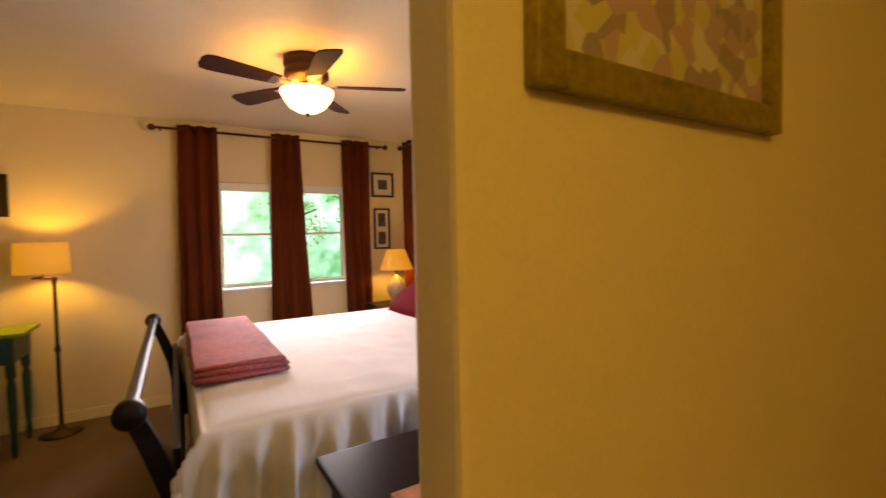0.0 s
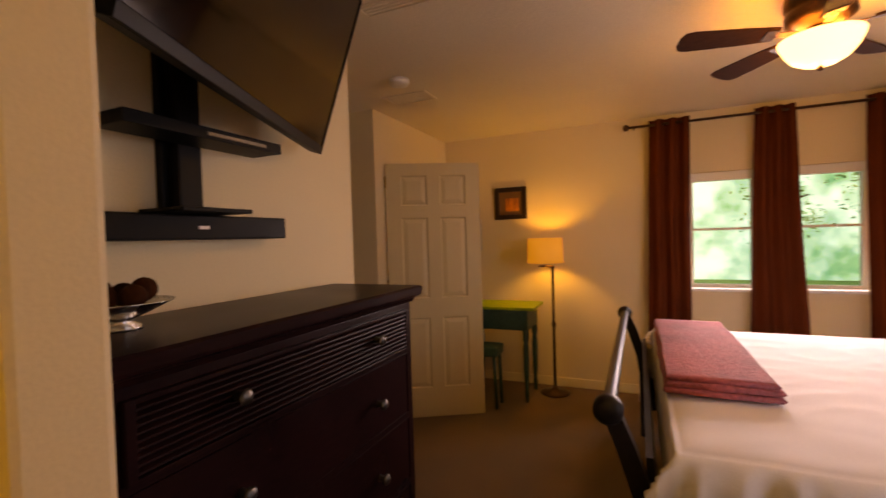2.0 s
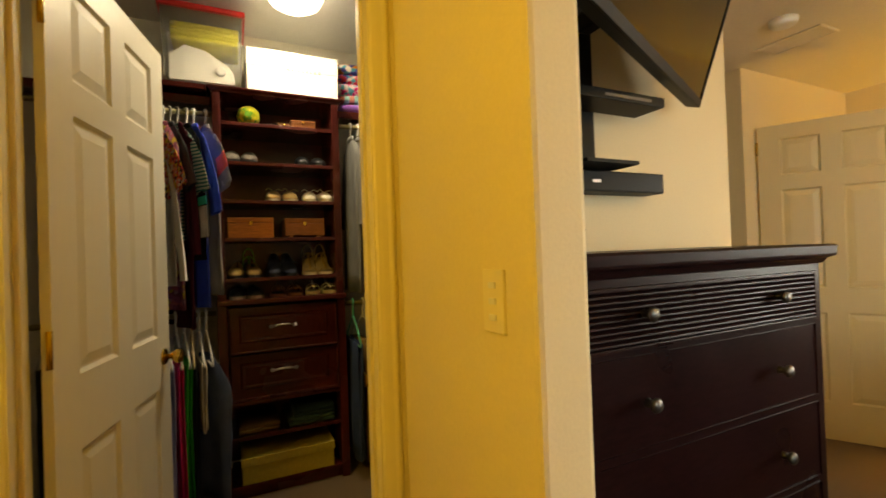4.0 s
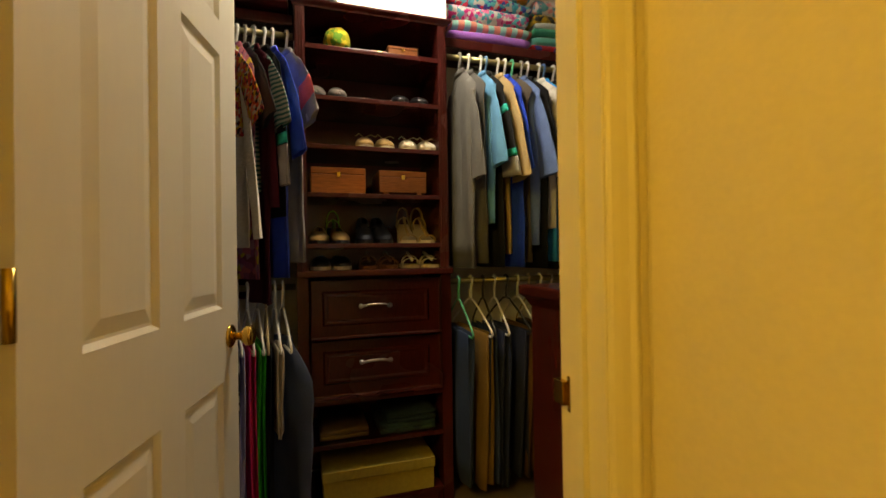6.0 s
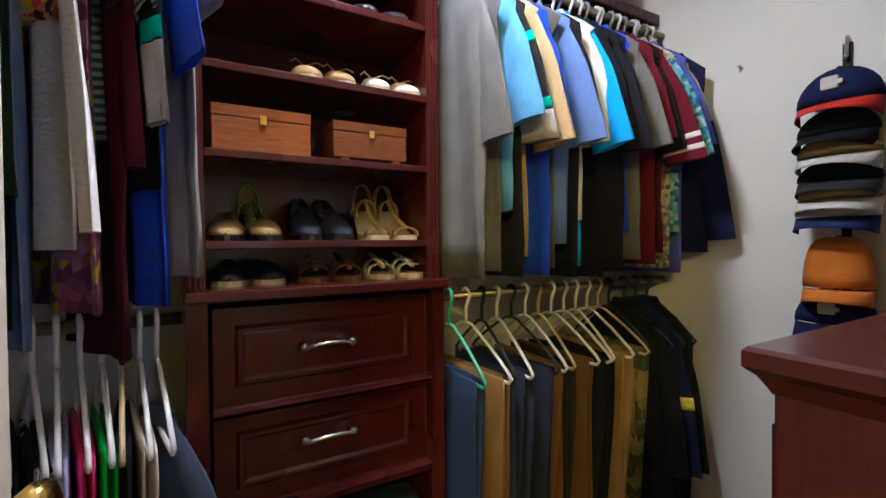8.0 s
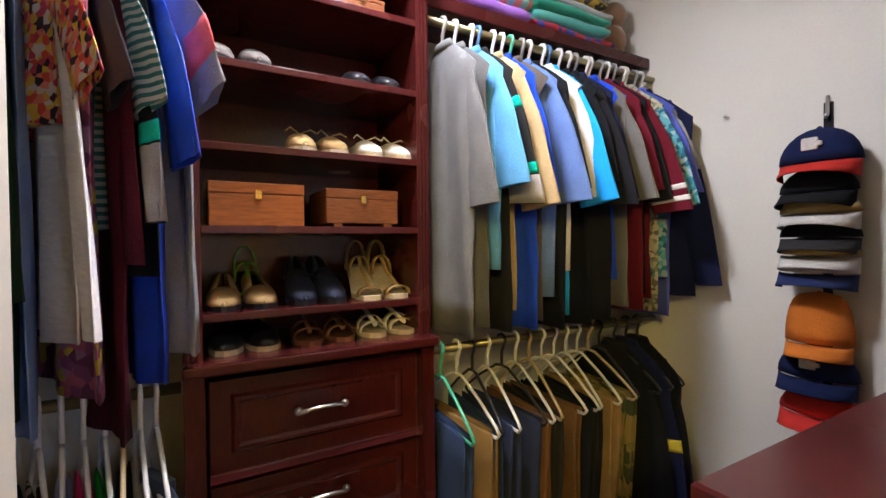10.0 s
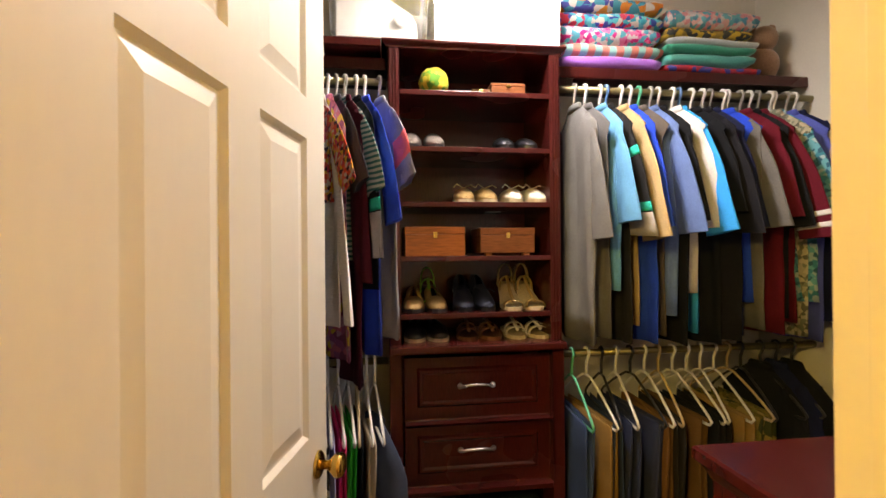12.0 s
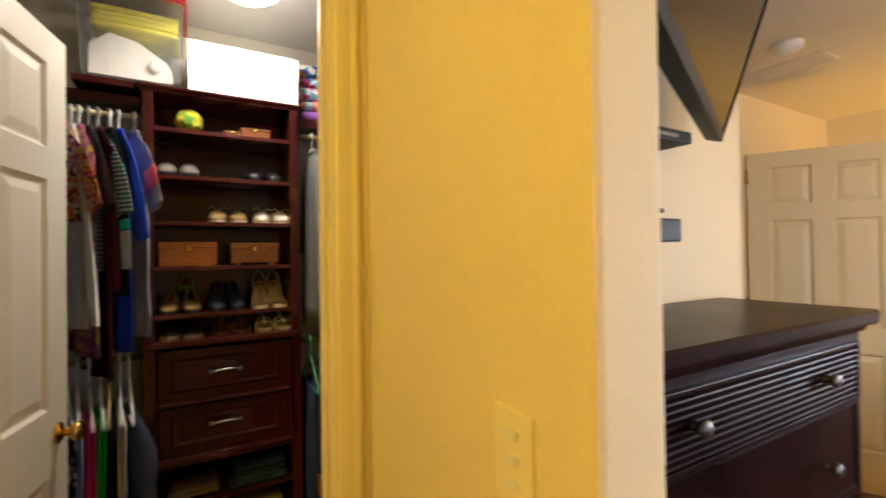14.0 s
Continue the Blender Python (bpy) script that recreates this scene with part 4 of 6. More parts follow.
box(bm, TVX + 0.01, TVX + 0.19, 2.28, 2.50, 1.530, 1.542, 0.003)
part("bracket_shelf", bm, M_BLACK, mount)
player = thing("media_player", "slim black media player on the wall bracket", "media player")
bm = bmesh.new()
box(bm, TVX + 0.078, -1.00, 2.14, 2.615, 1.722, 1.754, 0.004)
part("body", bm, M_BLACK, player)
bm = bmesh.new()
box(bm, -1.002, -0.998, 2.35, 2.55, 1.732, 1.741)
part("disc_slot", bm, M_PEWTER, player)
bar = thing("soundbar", "black soundbar fixed to the wall", "soundbar")
bm = bmesh.new()
box(bm, TVX, -1.110, 2.06, 2.738, 1.457, 1.528, 0.006)
part("body", bm, M_BLACK, bar)
bm = bmesh.new()
box(bm, -1.1105, -1.107, 2.395, 2.430, 1.487, 1.496)
part("badge", bm, M_NICKEL, bar)
cable = bmesh.new()
tube(cable, [(-1.0, 3.10, 0.01), (-0.80, 3.16, 0.008), (-0.62, 3.12, 0.008), (-0.50, 2.95, 0.008), (-0.55, 2.70, 0.008), (-0.72, 2.55, 0.008)], 0.005, 6)
tagged(part("power_cable", cable, M_BLACK, smooth=True), "black power cable lying on the carpet", "cable")


# ---- desk, stool, low chest ----
M_LIME = material("lime_green_paint", (0.20, 0.30, 0.020), 0.5, grain=30, vary=0.2, bump=0.1)
M_TEAL = material("dark_teal_paint", (0.012, 0.060, 0.052), 0.5, grain=30, vary=0.25, bump=0.1)
desk = thing("small_desk", "small painted desk with a lime top and teal base", "desk")
bm = bmesh.new()
box(bm, -1.42, -0.79, 5.235, 5.66, 0.800, 0.826, 0.006)
part("desktop", bm, M_LIME, desk)
bm = bmesh.new()
box(bm, -1.405, -0.845, 5.252, 5.645, 0.625, 0.800, 0.004)
part("apron", bm, M_TEAL, desk)
bm = bmesh.new()
box(bm, -1.36, -0.90, 5.244, 5.252, 0.650, 0.780, 0.003)
part("drawer_front", bm, M_TEAL, desk)
for x in (-1.385, -0.870):
    for y in (5.275, 5.62):
        bm = bmesh.new()
        lathe(bm, [(0.028, 0.63), (0.027, 0.54), (0.017, 0.52), (0.025, 0.47), (0.022, 0.22), (0.015, 0.11), (0.021, 0.08), (0.013, 0.0)], (x, y, 0), 12)
        part("leg", bm, M_TEAL, desk)
stool = thing("stool", "small dark teal wooden stool before the desk", "stool")
bm = bmesh.new()
box(bm, -1.335, -1.055, 5.02, 5.23, 0.435, 0.520, 0.018)
part("seat", bm, M_TEAL, stool)
for x in (-1.30, -1.09):
    for y in (5.05, 5.20):
        bm = bmesh.new()
        tube(bm, [(x, y, 0.44), (x + (0.015 if x > -1.2 else -0.015), y, 0.0)], 0.017)
        part("leg", bm, M_TEAL, stool)
low = thing("low_chest", "low dark wooden chest against the partition wall", "chest")
bm = bmesh.new()
box(bm, 0.45, 1.30, 1.885, 2.63, 0.06, 0.73, 0.005)
part("body", bm, M_ESPRESSO, low)
bm = bmesh.new()
box(bm, 0.415, 1.33, 1.882, 2.665, 0.73, 0.757, 0.008)
part("top", bm, M_ESPRESSO, low)
bm = bmesh.new()
box(bm, 0.47, 1.28, 1.90, 2.61, 0.0, 0.06)
part("plinth", bm, M_ESPRESSO, low)
bx = thing("tissue_box", "small reddish-brown box on the low chest", "box")
bm = bmesh.new()
box(bm, 0.50, 0.62, 2.14, 2.31, 0.757, 0.795, 0.006)
part("body", bm, M_PR_ORANGE, bx)
clk = thing("alarm_clock", "small black round alarm clock on the low chest", "clock")
bm = bmesh.new()
lathe(bm, [(0.001, -0.03), (0.042, -0.03), (0.049, -0.02), (0.049, 0.02), (0.042, 0.03), (0.001, 0.03)], (0.885, 2.36, 0.806), 20, "Y")
part("case", bm, M_BLACK, clk)
bm = bmesh.new()
lathe(bm, [(0.001, -0.031), (0.034, -0.031), (0.034, -0.033), (0.001, -0.033)], (0.885, 2.36, 0.806), 20, "Y")
part("dial", bm, M_MAT, clk)

# switch plate and wall plate
sw = thing("light_switch", "cream three-gang rocker switch plate on the wall", "switch")
bm = bmesh.new()
box(bm, -0.765, -0.692, STUB0 - 0.006, STUB0 + 0.001, 1.115, 1.236, 0.0025)
part("plate", bm, M_TRIM, sw)
for z in (1.145, 1.1755, 1.206):
    bm = bmesh.new()
    box(bm, -0.740, -0.717, STUB0 - 0.0095, STUB0 - 0.005, z - 0.006, z + 0.006, 0.0015)
    part("toggle", bm, M_WHITE_PLASTIC, sw)
# unidentified narrow wall plate; the strip along its front is an added detail
wp = thing("wall_thermometer", "narrow grey wall plate by the door edge", "thermometer")
bm = bmesh.new()
box(bm, -1.455, -1.42, FAR - 0.02, FAR, 1.31, 1.62, 0.008)
part("back_plate", bm, M_NICKEL, wp)
bm = bmesh.new()
tube(bm, [(-1.437, FAR - 0.023, 1.34), (-1.437, FAR - 0.023, 1.58)], 0.004)
part("raised_strip", bm, M_WHITE_PLASTIC, wp)


# ---- closet shelving ----
SHELF = [2.013, 1.801, 1.593, 1.388, 1.172]
LEDGE = 1.060
TX, TB = -2.612, -2.945               # tower front and back
TY0, TY1 = 1.282, 1.862               # between the uprights
tower = thing("closet_tower", "mahogany closet tower with open shoe shelves and two drawers", "closet tower")
for a, b in ((TY0 - 0.042, TY0), (TY1, TY1 + 0.042)):
    bm = bmesh.new()
    box(bm, TB, TX, a, b, 0.0, 2.165, 0.002)
    part("upright", bm, M_MAHOG_V, tower)
    bm = bmesh.new()
    for k in range(3):
        box(bm, TX, TX + 0.006, a + 0.005 + 0.011 * k, a + 0.013 + 0.011 * k, LEDGE, 2.16, 0.003)
    part("fluted_stile", bm, M_MAHOG_V, tower)
bm = bmesh.new()
box(bm, TB, TB + 0.006, TY0, TY1, 0.08, 2.165)
part("back_panel", bm, M_MAHOG_V, tower)
for z in SHELF:
    bm = bmesh.new()
    box(bm, TB + 0.006, TX + 0.002, TY0, TY1, z - 0.020, z, 0.003)
    part("shelf", bm, M_MAHOG, tower)
bm = bmesh.new()
loft(bm, [[(TB, TY0 - 0.045 - d, z), (TX + d, TY0 - 0.045 - d, z), (TX + d, TY1 + 0.045 + d, z), (TB, TY1 + 0.045 + d, z)] for d, z in
          ((0.004, 2.165), (0.006, 2.172), (0.016, 2.180), (0.020, 2.186), (0.020, 2.192))], smooth=False)
part("crown_top", bm, M_MAHOG, tower)
bm = bmesh.new()
box(bm, TB, TX + 0.052, TY0 - 0.044, TY1 + 0.044, LEDGE - 0.028, LEDGE, 0.006)
part("ledge", bm, M_MAHOG, tower)
for a, b in ((TY0 - 0.042, TY0 + 0.004), (TY1 - 0.004, TY1 + 0.042)):
    bm = bmesh.new()
    box(bm, TX, TX + 0.020, a, b, 0.0, LEDGE - 0.028, 0.002)
    part("base_stile", bm, M_MAHOG_V, tower)
for z0, z1, zh in ((0.775, 1.018, 0.908), (0.528, 0.765, 0.671)):
    bm = bmesh.new()
    nested(bm, TY0 + 0.010, TY1 - 0.010, z0, z1, -(TX + 0.012), [(0, 0.03), (0, -0.010), (0.004, -0.012), (0.048, -0.012), (0.056, -0.004), (0.064, -0.004), (0.072, -0.010), (0.080, -0.010)], 1)
    for v in bm.verts:
        v.co = Vector((-v.co.y, v.co.x, v.co.z))
    dr = part("drawer", bm, M_MAHOG, tower, "raised-panel drawer front")
    bm = bmesh.new()
    x, y = TX + 0.024, 1.560
    tube(bm, [(x, y - 0.062, zh - 0.004), (x + 0.014, y - 0.058, zh - 0.003), (x + 0.022, y - 0.03, zh + 0.004), (x + 0.024, y, zh + 0.006), (x + 0.022, y + 0.03, zh + 0.004), (x + 0.014, y + 0.058, zh - 0.003), (x, y + 0.062, zh - 0.004)], 0.0055, 10)
    for s in (-1, 1):
        lathe(bm, [(0.001, 0), (0.011, 0), (0.010, 0.004), (0.006, 0.010), (0.001, 0.012)], (x - 0.001, y + s * 0.062, zh - 0.004), 12, "X")
    part("handle", bm, M_NICKEL, dr, "polished nickel bow handle")
for z in (0.515, 0.330, 0.075):
    bm = bmesh.new()
    box(bm, TB + 0.006, TX + 0.014, TY0 + 0.004, TY1 - 0.004, z - 0.020, z, 0.003)
    part("shelf", bm, M_MAHOG, tower)
bm = bmesh.new()
box(bm, TB + 0.03, TX - 0.01, TY0, TY1, 0.0, 0.055)
part("toe_kick", bm, M_MAHOG, tower)

RODX, ROD_UP, ROD_LOW = -2.662, 2.052, 0.992


def hanging_shelf(name, label, y0, y1):
    s = thing(name, label, "closet shelf")
    bm = bmesh.new()
    box(bm, TB, -2.690, y0, y1, 2.125, 2.150, 0.003)
    part("board", bm, M_MAHOG, s)
    bm = bmesh.new()
    box(bm, -2.690, -2.672, y0, y1, 2.106, 2.152, 0.006)
    part("front_edge", bm, M_MAHOG, s)
    for z in (ROD_UP, ROD_LOW):
        bm = bmesh.new()
        tube(bm, [(RODX, y0, z), (RODX, y1, z)], 0.014, 12)
        part("hanging_rail", bm, material("olive_brass_rail", (0.30, 0.26, 0.13), 0.3, 0.9, grain=60, vary=0.1, bump=0.02), s, "brass-coloured hanging rail")
    return s


hanging_shelf("hanging_shelf", "mahogany shelf with two brass hanging rails", TY1 + 0.048, 3.058)
hanging_shelf("hanging_shelf", "mahogany shelf with two brass hanging rails", -0.798, TY0 - 0.048)


# ---- hangers and clothes ----
CLOTH = {}


def cloth(colour):
    if colour not in CLOTH:
        CLOTH[colour] = material("cloth", colour, 0.9, grain=240, vary=0.14, bump=0.5, sheen=0.0, blotch=9, spec=0.15)
    return CLOTH[colour]


PLASTIC = {}


def plastic(colour):
    if colour not in PLASTIC:
        PLASTIC[colour] = material("hanger_plastic", colour, 0.35, grain=80, vary=0.04, bump=0.03)
    return PLASTIC[colour]


HANGERS = {}
WHITE, GREEN, BLUE, GREY, BLACKC, TANC = (0.78, 0.77, 0.75), (0.08, 0.42, 0.26), (0.10, 0.22, 0.45), (0.30, 0.29, 0.27), (0.02, 0.02, 0.022), (0.50, 0.38, 0.20)


def hanger(y, rod, colour, turn, group):
    """A tubular plastic hanger hooked over a rail, broad side across it."""
    word = {WHITE: "white", GREEN: "mint green", BLUE: "blue", GREY: "grey", BLACKC: "black", TANC: "tan"}[colour]
    key = (colour, rod > 1.5)
    if key not in HANGERS:
        bm = bmesh.new()
        drop = -0.026
        if rod > 1.5:
            half = [(0.0, -0.066), (0.03, -0.074), (0.095, -0.118), (0.128, -0.142), (0.134, -0.150), (0.125, -0.157), (0.07, -0.158)]
        else:
            half = [(0.0, -0.062), (0.03, -0.066), (0.12, -0.122), (0.195, -0.178), (0.212, -0.196), (0.200, -0.210), (0.10, -0.212)]
        ring = half + [(-x, z) for x, z in reversed(half)]
        tube(bm, [(x, 0, z + drop) for x, z in ring], 0.0040 if rod > 1.5 else 0.0052, 7)
        ob = part("clothes_hanger", bm, plastic(colour))
        bm = bmesh.new()
        tube(bm, [(0, 0, -0.086), (0, 0, -0.040), (0.012, 0, -0.014), (0.020, 0, 0.0), (0.014, 0, 0.016), (0.0, 0, 0.022), (-0.015, 0, 0.017), (-0.021, 0, 0.002)], 0.0060, 7)
        part("hook", bm, plastic(colour), ob)
        tagged(ob, word + " plastic clothes hanger hooked on a rail", "hanger", group)
        ob.matrix_world = pose(RODX, y, rod, 0, 0, turn)
        HANGERS[key] = ob
        return ob
    ob = copy_thing(HANGERS[key], pose(RODX, y, rod, 0, 0, turn))
    return tagged(ob, group=group)


def crease(cx, cy, cz, a, b, n, wave, phase):
    """A flat lens-shaped ring of cloth with sharp side edges and folds."""
    out = []
    for i in range(n):
        t = 2 * math.pi * i / n
        u, v = math.cos(t), math.sin(t)
        v = math.copysign(abs(v) ** 1.5, v)
        out.append((cx + a * u, cy + b * v + wave * (math.sin(6.0 * u + phase) + 0.45 * math.sin(13.0 * u + 1.7 * phase)), cz))
    return out


def garment_rows(length, wide, thick, rnd, hem=0.0):
    rows = [(0.000, 0.045, 0.008), (-0.022, 0.080, 0.012), (-0.060, 0.130, 0.014), (-0.105, 0.180, thick), (-0.15, wide, thick)]
    k = 7
    for i in range(1, k + 1):
        f = i / k
        rows.append((-0.15 - (length - 0.15) * f, wide * (1 + hem * f + 0.03 * math.sin(4 * f + rnd.uniform(0, 6))), thick * (1 + 0.35 * f)))
    return rows


def shirt(label, y, rod, mat, length=0.78, sleeve=0.24, sleeve_mat=None, turn=0.0, thick=0.017, wide=0.205, seed=1, name="shirt", bands=(), group="", category="shirt", reach=0.222):
    """A top on a hanger: a body and two sleeves, with folds."""
    rnd = random.Random(seed)
    g = thing(name, label, category, (RODX, y, rod - 0.076), turn, group)
    bm = bmesh.new()
    ph = rnd.uniform(0, 6.28)
    loft(bm, [crease(0, 0, z, w, t, 26, min(0.013, 0.040 * -z), ph + 2.0 * z) for z, w, t in garment_rows(length, wide, thick, rnd)])
    part("body", bm, mat, g, smooth=True)
    if name in ("shirt", "jacket"):
        bm = bmesh.new()
        loft(bm, [oval(0, 0, z, a, b, 18) for z, a, b in ((-0.016, 0.066, 0.016), (0.004, 0.056, 0.015), (0.012, 0.050, 0.013), (0.011, 0.045, 0.009), (-0.012, 0.050, 0.009))])
        part("collar", bm, mat, g, smooth=True)
    for s in (1, -1):
        if sleeve <= 0:
            continue
        bm = bmesh.new()
        steps = 10
        rings = []
        tip = rnd.uniform(-0.012, 0.012)
        long = sleeve > 0.50
        out = reach + rnd.uniform(-0.014, 0.014)
        slant = rnd.uniform(0.10, 0.28)
        path = []
        for i in range(steps + 1):
            f = i / steps
            path.append((s * (0.112 + (out - 0.112) * (0.45 * f ** 0.5 + 0.55 * f)), -0.070 - sleeve * f))
        for i in range(steps + 1):
            f = i / steps
            (ax, az), (bx, bz) = path[max(0, i - 1)], path[min(steps, i + 1)]
            way = Vector((bx - ax, 0, bz - az)).normalized()
            across = Vector((way.z, 0, -way.x)) * -s
            half = 0.022 + (0.030 - (0.012 * f if long else -0.030 * f)) * min(1, f * 2.2)
            if name == "jacket":
                half *= 1.3
            ring = []
            for j in range(16):
                t = 2 * math.pi * j / 16
                cu, sv = math.cos(t), math.sin(t)
                fold = 0.0035 * math.sin(4 * cu + ph + 3 * f) + 0.002 * math.sin(11 * cu + 9 * f + ph)
                p = Vector((path[i][0], tip * f + (thick * 0.52 + 0.003 * f) * math.copysign(abs(sv) ** 1.7, sv) + fold * min(1, 2 * f), path[i][1])) + across * (half * cu)
                p.z -= s * across.x * slant * half * cu * f
                ring.append(tuple(p))
            rings.append(ring)
        hem = [Vector(p) for p in rings[-1]]
        mid = sum(hem, Vector()) / 16
        edge = [tuple(p + Vector((0, 0, -0.002))) for p in hem]
        inner = [tuple(mid + (p - mid) * 0.93 + Vector((0, 0, -0.0015))) for p in hem]
        deep = [tuple(mid + (p - mid) * 0.80 + Vector((-s * 0.008, 0, 0.035))) for p in hem]
        loft(bm, rings + [edge, inner, deep])
        part("sleeve", bm, sleeve_mat or mat, g, smooth=True)
        for f0, f1, bmat in bands:
            bm = bmesh.new()
            rr = []
            for f in (f0, (2 * f0 + f1) / 3, (f0 + 2 * f1) / 3, f1):
                i = min(steps - 1, int(f * steps))
                w = f * steps - i
                ring = [Vector(p).lerp(Vector(q), w) for p, q in zip(rings[i], rings[i + 1])]
                mid = sum(ring, Vector()) / 16
                rr.append([(mid.x + (p.x - mid.x) * 1.04, mid.y + (p.y - mid.y) * 1.22, mid.z + (p.z - mid.z) * 1.04) for p in ring])
            loft(bm, rr)
            part("sleeve_band", bm, bmat, g, smooth=True)
    return g


def trousers(label, y, rod, mat, length=0.72, turn=0.0, thick=0.016, wide=0.185, seed=1, group="", name="trousers", category="trousers"):
    """Trousers folded over a hanger's bar: two draped legs."""
    rnd = random.Random(seed)
    g = thing(name, label, category, (RODX, y, rod - 0.232), turn, group)
    for s in (-1, 1):
        bm = bmesh.new()
        ph = rnd.uniform(0, 6.28)
        ln = length * rnd.uniform(0.94, 1.03)
        rows = [(0.010, wide * 0.97, 0.004), (0.004, wide, 0.008)]
        for i in range(1, 8):
            f = i / 7
            rows.append((-ln * f, wide * (1 - 0.16 * f + 0.03 * math.sin(3 * f + ph)), thick * 0.62 * (1 + 0.3 * math.sin(6 * f + ph))))
        loft(bm, [oval(0.01 * math.sin(2 * z + ph), s * thick * 0.55, z, w, t, 18, 0.8, wave=min(0.009, 0.03 * abs(z)), phase=ph + 3 * z, freq=2.6) for z, w, t in rows])
        part("leg", bm, mat, g, smooth=True)
    return g


GREYC, LBLUE, CREAM, ROYAL, SLATE = (0.165, 0.165, 0.165), (0.13, 0.37, 0.66), (0.52, 0.38, 0.20), (0.022, 0.075, 0.66), (0.13, 0.21, 0.47)
BLACK_C, WHITE_C, CYAN, NAVY, MAROON = (0.010, 0.011, 0.014), (0.75, 0.73, 0.72), (0.03, 0.38, 0.98), (0.012, 0.016, 0.055), (0.125, 0.010, 0.022)
KHAKI, TEAL_C = (0.22, 0.130, 0.040), (0.01, 0.45, 0.36)
M_FLORAL_T = patterned("teal_floral", [(0.04, 0.25, 0.36), (0.35, 0.50, 0.55), (0.02, 0.12, 0.20), (0.12, 0.40, 0.50)], 60)
M_FLORAL_R = patterned("red_floral", [(0.78, 0.09, 0.04), (0.80, 0.50, 0.04), (0.05, 0.02, 0.03), (0.70, 0.60, 0.50), (0.85, 0.24, 0.14), (0.65, 0.06, 0.10)], 72)
M_FLORAL_P = patterned("purple_floral", [(0.28, 0.08, 0.20), (0.50, 0.13, 0.20), (0.62, 0.48, 0.05), (0.18, 0.04, 0.11), (0.42, 0.22, 0.34)], 38)
M_PLAID = patterned("pale_plaid", [(0.40, 0.38, 0.28), (0.20, 0.22, 0.16), (0.50, 0.45, 0.32), (0.12, 0.12, 0.09)], 70)
M_CAMO = patterned("camouflage", [(0.14, 0.11, 0.02), (0.26, 0.19, 0.05), (0.04, 0.05, 0.012), (0.18, 0.16, 0.03)], 24)
M_STRIPE_T = striped("teal_stripes", (0.03, 0.16, 0.15), (0.50, 0.55, 0.50), 55)
M_DENIM = material("denim", (0.020, 0.042, 0.115), 0.85, grain=300, vary=0.25, bump=0.5, blotch=9)
M_DENIM_D = material("dark_denim", (0.013, 0.020, 0.055), 0.85, grain=300, vary=0.25, bump=0.5, blotch=9)

# upper right rail
UP = "tops on the upper right rail"
spec = [
    (1.985, "light grey long-sleeved shirt on a hanger", cloth(GREYC), 0.92, 0.46, GREY),
    (2.035, "grey cotton shirt on a hanger", cloth((0.14, 0.138, 0.14)), 0.90, 0.20, WHITE),
    (2.085, "sky-blue short-sleeved shirt on a hanger", cloth(LBLUE), 0.72, 0.40, WHITE),
    (2.130, "black shirt with teal-banded grey cuffs on a hanger", cloth((0.020, 0.020, 0.022)), 0.92, 0.45, BLUE),
    (2.175, "cream short-sleeved shirt on a hanger", cloth(CREAM), 0.86, 0.46, WHITE),
    (2.225, "royal-blue shirt on a hanger", cloth(ROYAL), 0.92, 0.42, WHITE),
    (2.262, "warm grey shirt on a hanger", cloth((0.12, 0.10, 0.085)), 0.90, 0.18, GREEN),
    (2.305, "slate-blue short-sleeved shirt on a hanger", cloth(SLATE), 0.82, 0.44, GREY),
    (2.355, "black cotton shirt on a hanger", cloth(BLACK_C), 0.93, 0.40, WHITE),
    (2.400, "white cotton shirt on a hanger", cloth(WHITE_C), 0.74, 0.42, WHITE),
    (2.445, "bright cyan short-sleeved shirt on a hanger", cloth(CYAN), 0.90, 0.44, BLUE),
    (2.492, "black shirt on a white hanger", cloth(BLACK_C), 0.94, 0.36, WHITE),
    (2.540, "black polo shirt on a hanger", cloth((0.012, 0.012, 0.016)), 0.92, 0.44, WHITE),
    (2.588, "navy shirt on a hanger", cloth(NAVY), 0.90, 0.42, GREY),
    (2.630, "bright blue shirt on a hanger", cloth(ROYAL), 0.78, 0.22, WHITE),
    (2.668, "mid-grey shirt on a hanger", cloth((0.15, 0.145, 0.14)), 0.88, 0.42, WHITE),
    (2.715, "maroon shirt on a hanger", cloth(MAROON), 0.90, 0.38, GREY),
    (2.760, "black shirt with a pale collar on a hanger", cloth(BLACK_C), 0.84, 0.42, WHITE),
    (2.805, "maroon pullover with white-striped cuffs", cloth(MAROON), 0.86, 0.46, GREY),
    (2.848, "pale plaid shirt on a hanger", M_PLAID, 0.92, 0.24, WHITE),
    (2.885, "teal floral short-sleeved shirt on a hanger", M_FLORAL_T, 0.78, 0.44, WHITE),
    (2.925, "periwinkle-blue shirt on a hanger", cloth((0.10, 0.13, 0.52)), 0.94, 0.38, GREY),
    (2.975, "navy and white jacket on a hanger", cloth(NAVY), 0.86, 0.74, WHITE),
]
REACH = [0.215, 0, 0.236, 0.212, 0.232, 0.200, 0, 0.252, 0.190, 0.205, 0.252, 0.195, 0.238, 0.200, 0, 0.225, 0.200, 0.195, 0.264, 0, 0.258, 0.210, 0.280]
